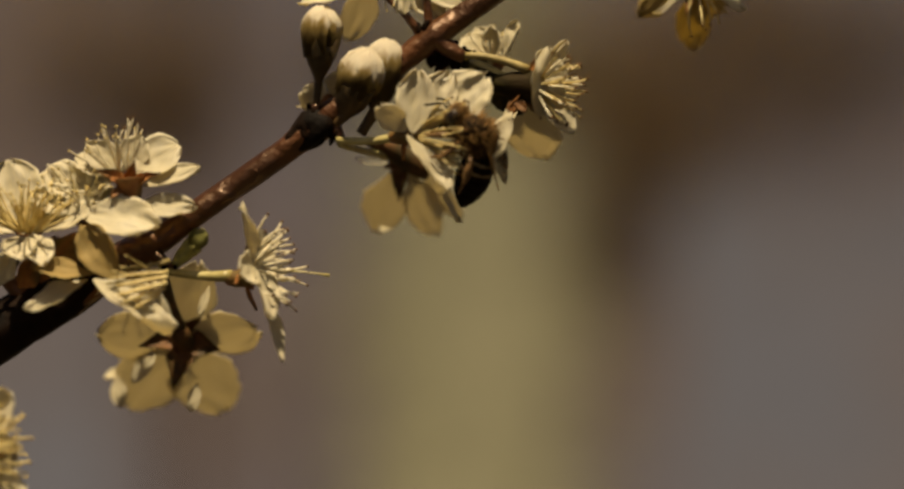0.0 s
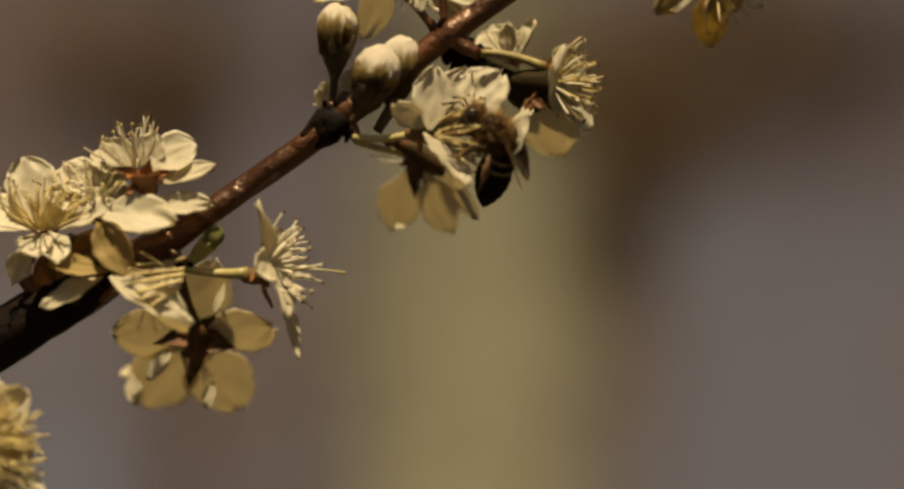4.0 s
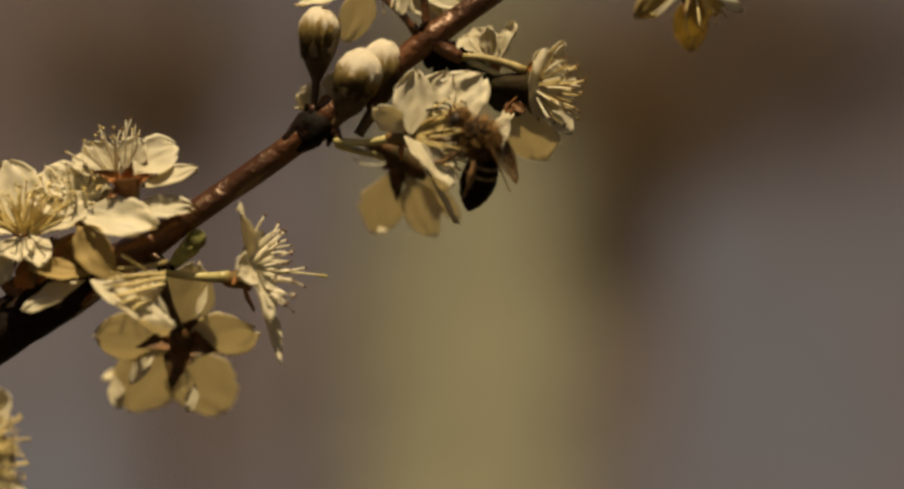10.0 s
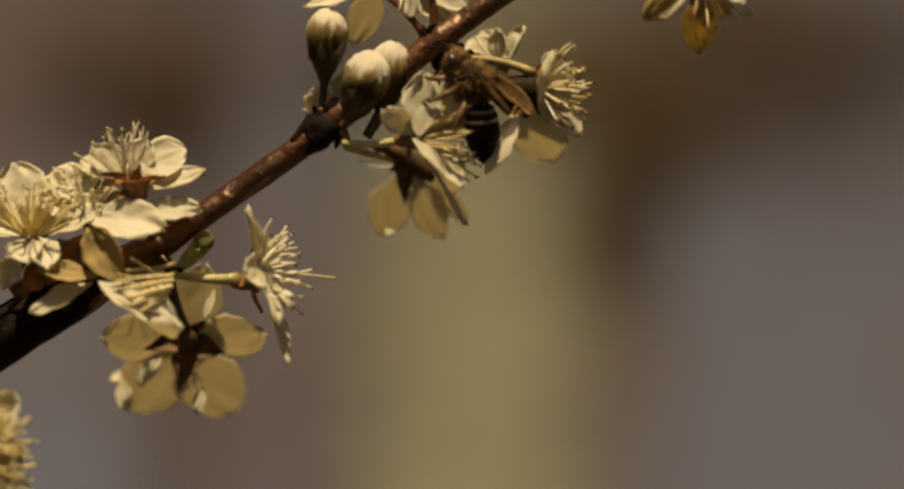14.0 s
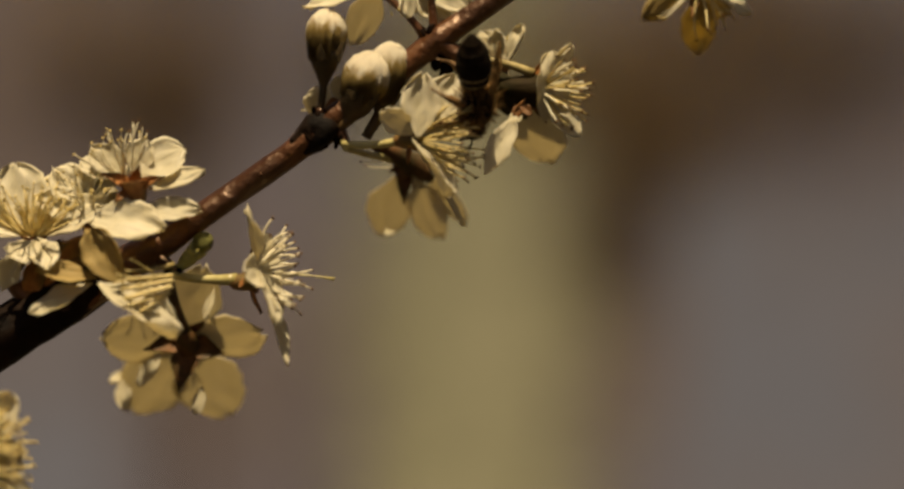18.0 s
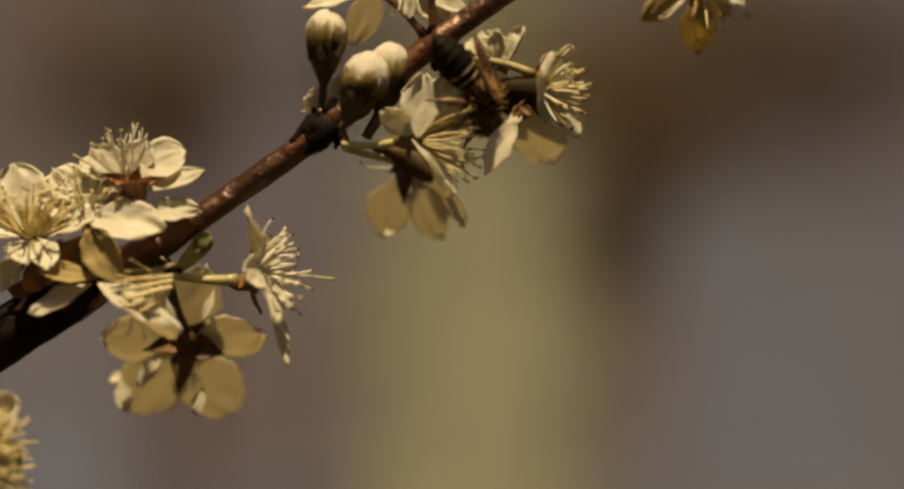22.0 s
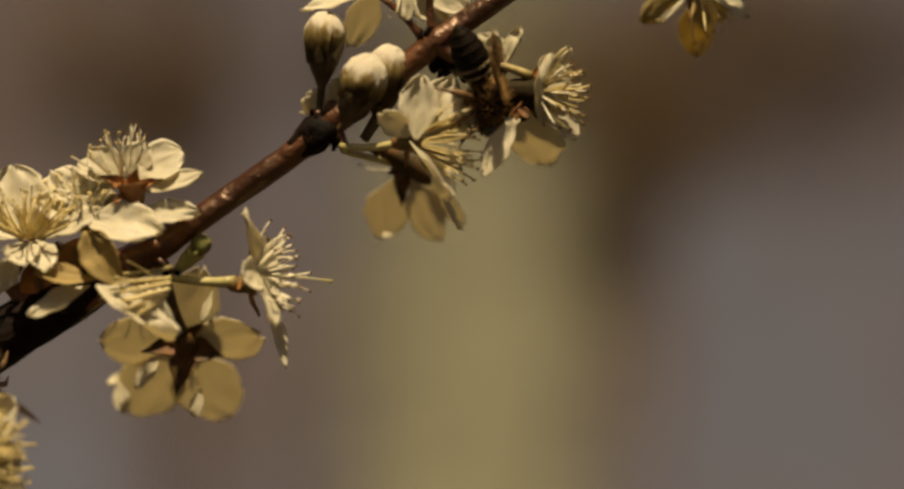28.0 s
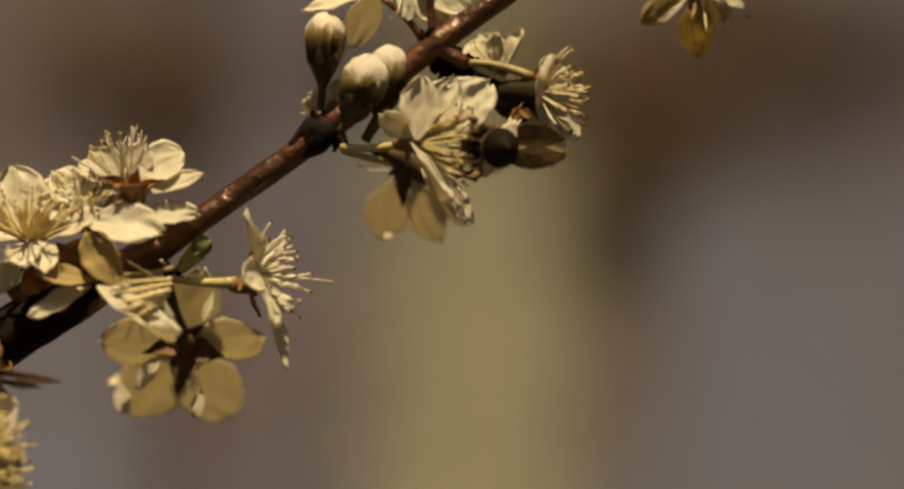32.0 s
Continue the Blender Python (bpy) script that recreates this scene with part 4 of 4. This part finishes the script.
# ---- buds ----
def flower_bud(foot, neck, crown, radius, label, seed, mats=None, waist=0.36, stalk_r=6.0, long=1.1):
    """A closed bud: stalk, long calyx, and overlapping crinkled petals in an egg."""
    b = swaying(thing("flower_bud", at(*foot), label, "flower bud", "buds on the branch"))
    skin, green = mats or (M_BUD_PETAL, M_BUD_CALYX)
    p, q, c = at(*foot) - b.location, at(*neck) - b.location, at(*crown) - b.location
    a = (c - q).normalized()
    r = radius * S
    ln = (c - q).length
    part("bud_stalk", tube(curve_points(p, q + a * 0.1 * ln, Vector(), 5), [stalk_r * S * (1 + 0.25 * i / 5) for i in range(6)], 9, rough=0.1), green, b)
    m = Matrix.Translation(q) @ basis(a, Vector((0, -1, 0))) @ Matrix.Rotation(radians(-90), 4, "X")
    prof = [(stalk_r * S, 0), (stalk_r * S * 1.3, 0.08 * ln), (r * waist, 0.24 * ln), (r * (0.3 + 0.7 * waist), 0.36 * ln), (r * 0.72, 0.50 * ln), (r * 0.82, 0.60 * ln), (r * 0.84, 0.66 * ln), (r * 0.5, 0.64 * ln)]
    part("calyx_cup", lathe(prof, 18, lumps=0.10, seed=seed), green, b, m=m)
    top = Matrix.Translation(c) @ basis(a, Vector((0, -1, 0)))
    rnd = random.Random(seed)
    for i in range(5):
        bm = bmesh.new()
        n, w = 14, 14
        grid = []
        reach = rnd.uniform(0.78, 0.88)
        for k in range(n + 1):
            th = math.pi * (0.015 + reach * k / n)
            row = []
            for j in range(w + 1):
                f = j / w - 0.5
                ph = f * radians(140) * (0.6 + 0.4 * math.sin(th)) * (1 + 0.12 * noise.noise(Vector((th * 2.5, seed * 3 + i, 1))))
                rr = r * (0.94 + 0.022 * i - 0.05 * abs(f) * (i % 2) + 0.08 * noise.noise(Vector((th * 1.6, ph * 2.6, seed + i))) + 0.035 * noise.noise(Vector((th * 3.0, ph * 8.0, seed + i * 2.0))))
                lobe = 0.03 * math.cos(5 * ph + seed) * math.sin(th)
                row.append(bm.verts.new((rr * (1 + lobe) * math.sin(th) * math.sin(ph), rr * math.cos(th) * (long if th > 1.57 else 1.05), rr * (1 + lobe) * math.sin(th) * math.cos(ph))))
            grid.append(row)
        for k in range(n):
            for j in range(w):
                bm.faces.new((grid[k][j], grid[k][j + 1], grid[k + 1][j + 1], grid[k + 1][j]))
        bmesh.ops.solidify(bm, geom=bm.faces[:], thickness=0.10e-3)
        part("rolled_petal", bm, skin, b, m=top @ Matrix.Rotation(radians(72 * i + 20 * seed), 4, "Y") @ pose(0, 0, 0, rnd.uniform(0, 6)))
    core = bmesh.new()
    bmesh.ops.create_icosphere(core, subdivisions=3, radius=r * 0.93)
    part("bud_core", core, skin, b, m=top)
    for i in range(5):
        count[0] += 1
        bm = petal_shape(0.36 * ln, r * 0.9, 0.9, 0.08, 0.04, count[0], 0.8, 0.15e-3)
        for v in bm.verts:
            v.co.x *= max(0.15, 1 - 0.8 * max(0.0, v.co.y / (0.36 * ln) - 0.4) / 0.6)
        out = Matrix.Rotation(2 * math.pi * (i + 0.3) / 5, 4, a) @ side_axes(a)[0]
        part("sepal", bm, green, b, m=Matrix.Translation(q + a * 0.46 * ln + out * r * 0.78) @ basis(a + out * 0.25, -out))


flower_bud((548, 186, -12), (552, 148, -14), (560, 48, -14), 36, "closed pear-shaped plum bud standing upright on its stalk", 1, (M_BUD_PETAL_OCHRE, M_BUD_CALYX), 0.40, 6, 2.0)
flower_bud((580, 216, -14), (594, 206, -18), (629, 127, -24), 42, "plump cream plum bud with a brown-green calyx", 2, None, 0.55, 9, 1.6)
flower_bud((626, 232, -8), (650, 198, -2), (668, 109, 6), 39, "swelling cream plum bud pressed behind its neighbour", 3, None, 0.5, 9, 2.1)
flower_bud((296, 466, -16), (306, 456, -20), (344, 414, -24), 18, "small tight green bud beside the spur", 4, (M_GREEN, M_GREEN), 0.7, 8)


# ---- honeybees ----
B = 1.17 * S      # unit of the bees


def wing_pose(sx, by, out, lift=0.0, roll=0.0):
    """Folded back over the abdomen, opened sideways by out degrees and lifted off the back."""
    return pose(sx * 17 * B, by * B, 20 * B, -lift) @ pose(0, 0, 0, 3, sx * (22 + roll), 180 + sx * out)


def honeybee(label, membrane=M_WING):
    """Origin in the thorax, head along y, back along z."""
    bee = thing("honeybee", (0, 0, 0), label, "bee", "honeybees at the blossoms")
    wings = []

    def ball(name, rx, ry, rz, mat, m, parent=None, sub=2):
        bm = bmesh.new()
        bmesh.ops.create_icosphere(bm, subdivisions=sub, radius=1)
        bmesh.ops.scale(bm, vec=(rx * B, ry * B, rz * B), verts=bm.verts)
        return part(name, bm, mat, parent or bee, m=m)

    def fur(name, rx, ry, rz, n, length, parent, seed):
        r2, bm = random.Random(seed), bmesh.new()
        for i in range(n):
            z = 1 - 2 * (i + 0.5) / n
            a = i * 2.39996
            d = Vector((math.sqrt(1 - z * z) * math.cos(a), math.sqrt(1 - z * z) * math.sin(a), z))
            p = Vector((d.x * rx, d.y * ry, d.z * rz)) * B
            tip = p + (d + Vector((r2.uniform(-.5, .5), r2.uniform(-.9, .1), r2.uniform(-.5, .5)))) * length * B
            x, y = side_axes(d)
            w = 1.15 * B
            v = [bm.verts.new(p + x * w), bm.verts.new(p - x * w * 0.5 + y * w * 0.87), bm.verts.new(p - x * w * 0.5 - y * w * 0.87), bm.verts.new(tip)]
            for k in ((0, 1, 3), (1, 2, 3), (2, 0, 3)):
                bm.faces.new([v[j] for j in k])
        return part(name, bm, M_FUR, parent, "short brown fur", kind="stuff")

    thorax = ball("thorax", 27, 29, 26, M_CHITIN, pose(0, 0, 0), sub=3)
    fur("fur", 25, 27, 24, 620, 16, thorax, 1)
    head = ball("head", 22, 13, 20, M_CHITIN, pose(0, 38 * B, -7 * B, -15), sub=3)
    fur("fur", 20, 12, 18, 600, 7, head, 2)
    for sx in (-1, 1):
        ball("eye", 7, 10, 14, M_EYE, pose(sx * 17 * B, 1 * B, 2 * B, 0, 0, sx * 12), head)
        pts = [Vector((sx * 5, 11, 4)) * B, Vector((sx * 9, 24, 9)) * B, Vector((sx * 15, 33, 3)) * B, Vector((sx * 19, 44, -7)) * B]
        part("antenna", tube(pts, [1.8 * B, 1.6 * B, 1.9 * B, 1.6 * B], 6), M_CHITIN, head)
    part("tongue", tube([Vector((0, 6, -14)) * B, Vector((0, 10, -28)) * B, Vector((0, 8, -40)) * B], [2.6 * B, 2 * B, 1 * B], 6), M_SCALE, head)
    # abdomen in overlapping rings, hinged at the waist
    belly = new("abdomen", mesh_of("abdomen", tube([Vector((0, 2, 0)) * B, Vector((0, -8, -1)) * B, Vector((0, -16, -2)) * B], [7 * B, 6 * B, 13 * B], 10), M_CHITIN))
    belly.parent = bee
    belly.location = (0, -25 * B, -2 * B)
    prof = [(13, -9), (23, -19), (27.5, -33), (29, -46), (28, -60), (24, -73), (17.5, -86), (9, -96), (2.5, -101)]
    turn = Matrix.Rotation(radians(-90), 4, "X")
    for i in range(8):
        (r0, y0), (r1, y1) = prof[i], prof[i + 1]
        ring = lathe([(r0 * 0.98 * B, y0 * B), (r0 * B, (y0 - 0.6) * B), ((r0 + r1) / 2 * 1.012 * B, (y0 + y1) / 2 * B), (r1 * 1.008 * B, (y1 + 0.5) * B), (r1 * 0.97 * B, (y1 - 1.0) * B)], 18, m=turn, squash=0.9)
        part("abdomen_ring", ring, M_CHITIN, belly)
        if 0 < i < 6:
            band = lathe([(r0 * 0.95 * B, y0 * B + 0.5 * B), (r0 * 1.03 * B, (y0 - 0.8) * B), ((r0 + (r1 - r0) * 0.3) * 1.035 * B, (y0 - 4.5) * B), ((r0 + (r1 - r0) * 0.3) * 0.95 * B, (y0 - 5) * B)], 18, m=turn, squash=0.9)
            part("hair_band", band, M_BAND_PALE if i in (1, 2) else M_BAND, belly, "pale hair band" if i in (1, 2) else "dark brown hair band")
    # wings: long fore wing and shorter hind wing with veins
    for sx in (-1, 1):
        for nm, ln, wd, by, out in (("fore_wing", 100, 34, 6, 12), ("hind_wing", 72, 26, -6, 20)):
            bm = petal_shape(ln * B, wd * B, 0.12, 0.02, 0.015, 3, 0.25, 0.05e-3)
            wing = part(nm, bm, membrane, bee, "smoky brown see-through wing", wing_pose(sx, by, out))
            wings.append((wing, sx, by, out))
            for k in (-0.30, -0.08, 0.16):
                pts = [Vector((k * wd * min(1, 2.2 * s) * 0.9, ln * s, 1.0 + 0.02 * ln * s * s)) * B for s in (0.04, 0.25, 0.5, 0.75, 0.9)]
                part("wing_vein", tube(pts, [1.3 * B, 1.1 * B, 0.9 * B, 0.7 * B, 0.4 * B], 5), M_SCALE, wing)
    # legs: thigh, shin and foot in one bent rod each
    for sx in (-1, 1):
        for k, (by, knee, ankle, foot) in enumerate((((14), (26, 26, -26), (24, 38, -44), (20, 48, -54)), ((0), (36, 4, -24), (42, 6, -48), (38, 16, -62)), ((-14), (36, -26, -18), (44, -44, -44), (38, -52, -66)))):
            pts = [Vector((sx * 12, by, -17)), Vector((sx * knee[0], knee[1], knee[2])), Vector((sx * ankle[0], ankle[1], ankle[2])), Vector((sx * foot[0], foot[1], foot[2]))]
            fine = []
            for a, b in zip(pts, pts[1:]):
                fine += [a.lerp(b, s) * B for s in (0, 0.35, 0.7)]
            fine.append(pts[-1] * B)
            w = 1.35 if k == 2 else 1.0
            part("leg", tube(fine, [3.2 * B, 4.4 * B, 3.8 * B, 3.0 * B * w, 4.6 * B * w, 4.4 * B * w, 3.2 * B, 2.4 * B, 1.8 * B, 1.4 * B], 7), M_LEG, bee)
    return bee, belly, wings


bee, bee_abdomen, bee_wings = honeybee("brown-banded honeybee clinging to a plum blossom")
visitor, visitor_abdomen, visitor_wings = honeybee("dark-banded honeybee arriving at the lower blossom", M_WING_DARK)


def bee_row(t, u, v, d, angle, near, back):
    """Thorax at (u, v, d) as it stands at that second; head points at angle (degrees from right, towards up), leaning near."""
    h = way(math.cos(radians(angle)), math.sin(radians(angle)), near)
    return t, Matrix.Translation(at(u, v, d) - sway(t)) @ basis(h, way(*back))


def carried_rows(rows):
    """Poses on the branch at rest, glided through and carried along by its sway."""
    out = []
    for t in sorted({r[0] for r in rows} | {r[0] for r in SWAY}):
        i = max(k for k in range(len(rows)) if rows[k][0] <= t)
        (t0, m0), (t1, m1) = rows[i], rows[min(i + 1, len(rows) - 1)]
        k = (t - t0) / (t1 - t0) if t1 > t0 else 0.0
        m = m0.to_quaternion().slerp(m1.to_quaternion(), k).to_matrix().to_4x4()
        m.translation = m0.translation.lerp(m1.translation, k) + sway(t)
        out.append((t, m))
    return out


def bend_row(t, degrees, swing=0.0):
    return t, pose(0, -25 * B, -2 * B, degrees, 0, swing)


BEE = [
    # seconds, thorax u v d, heading, near, back (right, up, near), bend of the abdomen, its swing
    (0.0, 824, 231, -74, 130, 0.05, (0.93, 0, 0.30), 63, 0),
    (1.0, 829, 229, -74, 130, 0.05, (0.93, 0, 0.30), 62, 0),
    (2.0, 838, 229, -74, 130, 0.05, (0.93, 0, 0.30), 60, 0),
    (3.0, 843, 229, -74, 130, 0.05, (0.93, 0, 0.30), 58, 0),
    (5.5, 858, 238, -78, 132, 0.05, (0.93, 0, 0.32), 65, 0),
    (6.0, 837, 236, -78, 132, 0.05, (0.93, 0, 0.32), 65, 0),
    (7.0, 824, 237, -78, 132, 0.05, (0.93, 0, 0.32), 62, 0),
    (8.0, 838, 241, -78, 133, 0.05, (0.93, 0, 0.32), 63, 0),
    (9.0, 841, 236, -78, 132, 0.05, (0.93, 0, 0.32), 62, 0),
    (10.0, 829, 237, -78, 132, 0.05, (0.93, 0, 0.32), 62, 0),
    (11.0, 830, 234, -78, 120, 0.05, (0.93, 0, 0.34), 46, 0),
    (11.5, 838, 214, -74, 100, 0.05, (0.65, 0, 0.72), 25, 0),
    (12.0, 828, 192, -84, 95, 0.00, (0.45, 0, 0.85), 12, 0),
    (12.5, 812, 156, -80, 124, 0.00, (0.65, 0.2, 0.65), 21, 0),
    (13.0, 816, 132, -72, 130, 0.00, (0.88, 0.2, 0.35), 35, 0),
    (13.5, 831, 130, -70, 122, 0.00, (0.88, 0.2, 0.35), 32, 0),
    (14.0, 818, 140, -70, 124, 0.00, (0.88, 0.2, 0.38), 33, 0),
    (14.5, 826, 160, -52, 120, -1.1, (0.6, 0.3, 0.6), 10, 0),
    (15.5, 846, 184, -40, 190, -2.6, (0.45, 0.6, 0.6), 8, 0),
    (16.5, 850, 190, -30, 222, -3.0, (0.6, 0.5, 0.5), 4, 0),
    (17.0, 840, 186, -30, 236, -3.0, (0.7, 0.4, 0.5), 4, 0),
    (17.5, 846, 180, -32, 252, -2.0, (0.85, 0.2, 0.4), 6, 0),
    (18.0, 827, 184, -34, 268, -0.8, (0.95, 0.1, 0.2), 6, 0),
    (18.5, 832, 172, -34, 274, -0.4, (0.96, 0.1, 0.12), 6, 0),
    (19.0, 824, 168, -34, 292, -0.4, (0.96, 0.1, 0.12), 8, 0),
    (20.0, 846, 176, -34, 292, -0.4, (0.96, 0.1, 0.12), 8, 0),
    (21.0, 836, 174, -34, 292, -0.4, (0.96, 0.1, 0.12), 10, 0),
    (22.0, 838, 178, -34, 298, -0.4, (0.96, 0.1, 0.12), 10, 0),
    (23.0, 852, 180, -34, 284, -0.4, (0.96, 0.1, 0.12), 6, 0),
    (24.0, 846, 178, -34, 284, -0.4, (0.96, 0.1, 0.12), 6, 0),
    (25.0, 840, 174, -34, 294, -0.4, (0.96, 0.1, 0.12), 8, 0),
    (26.5, 846, 176, -34, 288, -0.4, (0.96, 0.1, 0.12), 8, 0),
    (28.0, 848, 176, -34, 286, -0.4, (0.96, 0.1, 0.12), 8, 0),
    (29.0, 826, 172, -40, 294, -0.4, (0.96, 0.1, 0.15), 6, 0),
    (29.5, 842, 190, -60, 318, -0.2, (0.6, 0.6, 0.40), 4, 0),
    (29.75, 846, 206, -44, 250, -0.9, (0.7, 0.3, 0.5), 6, 0),
    (30.0, 848, 234, -12, 178, -2.4, (0.95, 0.05, 0.2), 8, 0),
    (30.5, 842, 261, -10, 174, -2.6, (0.95, 0.0, 0.2), 8, 0),
    (31.0, 846, 262, -10, 174, -2.6, (0.95, 0.0, 0.2), 8, 0),
    (32.0, 845, 256, -10, 174, -2.6, (0.95, 0.0, 0.2), 8, 0),
]
VISITOR = [
    (0.0, -420, 740, -60, 60, 0.0, (-0.3, 0.3, 0.9), 0, 0),
    (26.0, -420, 740, -60, 60, 0.0, (-0.3, 0.3, 0.9), 0, 0),
    (27.0, -80, 672, -120, 75, 0.0, (0.1, 0.1, 0.95), 0, -15),
    (27.5, -29, 656, -120, 70, 0.0, (0.1, 0.1, 0.95), 0, -15),
    (28.0, -46, 652, -120, 60, 0.0, (0.1, 0.1, 0.95), 0, -15),
    (28.5, -41, 664, -120, 68, 0.0, (0.1, 0.1, 0.95), 0, -15),
    (29.5, -33, 660, -120, 76, 0.0, (0.1, 0.1, 0.95), 0, -15),
    (30.0, -36, 648, -120, 86, 0.0, (0.1, 0.1, 0.95), 0, -15),
    (31.0, -35, 643, -120, 88, 0.0, (0.1, 0.1, 0.95), 0, -15),
    (32.0, -35, 648, -120, 88, 0.0, (0.1, 0.1, 0.95), 0, -15),
]


def petal_row(t, base, tip, face):
    p, q = at(*base), at(*tip)
    return t, Matrix.Translation(p - at(712, 236, -36)) @ basis(q - p, way(*face))


def motions():
    # the branch and all that grows on it sway in the wind
    for ob, rest, gain in SWAYING:
        walk(ob, [(t, Matrix.Translation(rest + sway(t, gain))) for t, _, _ in SWAY])
    # petals of the visited blossom give way as the bee climbs about on it
    front, low, upper = (706, 234, -80), (712, 246, -42), (748, 226, -48)
    walk(BEE_FLOWER["front"], [petal_row(t, front, tip, face) for t, tip, face in (
        (0.0, (772, 332, -108), (0.74, 0.4, 0.52)), (3.0, (772, 332, -108), (0.74, 0.4, 0.52)), (5.5, (786, 322, -108), (0.66, 0.42, 0.62)), (11.0, (784, 324, -108), (0.66, 0.42, 0.62)),
        (12.5, (800, 310, -108), (0.45, 0.5, 0.75)), (13.5, (798, 312, -108), (0.45, 0.5, 0.75)), (14.5, (768, 324, -100), (0.76, 0.54, 0.26)), (29.5, (768, 324, -100), (0.76, 0.54, 0.26)),
        (30.0, (764, 326, -100), (0.74, 0.55, 0.32)), (32.0, (764, 326, -100), (0.74, 0.55, 0.32)))])
    walk(BEE_FLOWER["upper"], [petal_row(t, upper, tip, face) for t, tip, face in (
        (0.0, (842, 130, -40), (-0.1, 0.38, 0.9)), (11.5, (842, 130, -40), (-0.1, 0.38, 0.9)), (12.5, (836, 140, 40), (-0.1, 0.6, 0.7)), (29.4, (836, 140, 40), (-0.1, 0.6, 0.7)),
        (30.2, (842, 130, -40), (-0.1, 0.38, 0.9)), (32.0, (842, 130, -40), (-0.1, 0.38, 0.9)))])
    walk(BEE_FLOWER["low"], [petal_row(t, low, tip, face) for t, tip, face in (
        (0.0, (792, 380, -38), (0.9, 0.45, 0.1)), (11.5, (792, 380, -38), (0.9, 0.45, 0.1)), (13.0, (796, 384, -38), (0.9, 0.45, 0.12)), (31.2, (790, 386, -42), (0.9, 0.45, 0.12)),
        (31.7, (808, 376, -58), (0.2, 0.5, 0.85)), (32.0, (808, 376, -58), (0.2, 0.5, 0.85)))])
    for wing, sx, by, out in bee_wings:
        walk(wing, [(t, wing_pose(sx, by, out + more, lift)) for t, more, lift in ((0, -9, -28), (5.5, -9, -24), (11, -9, -20), (11.6, 14, 0), (12.5, 14, 4), (13, 2, 8), (14, 2, 8), (17, 0, 0), (29.4, 0, 0), (30.0, -12, 64), (32, -12, 64))])
    for wing, sx, by, out in visitor_wings:
        walk(wing, [(t, wing_pose(sx, by, (out if not more else 13) + more, lift, 0.7 * more)) for t, more, lift in ((0, 0, 0), (26, 0, 0), (26.6, 73, 12), (32, 73, 12))])
    for insect, belly, rows in ((bee, bee_abdomen, BEE), (visitor, visitor_abdomen, VISITOR)):
        walk(insect, carried_rows([bee_row(*r[:7]) for r in rows]))
        walk(belly, [bend_row(r[0], r[7], r[8]) for r in rows])


motions()
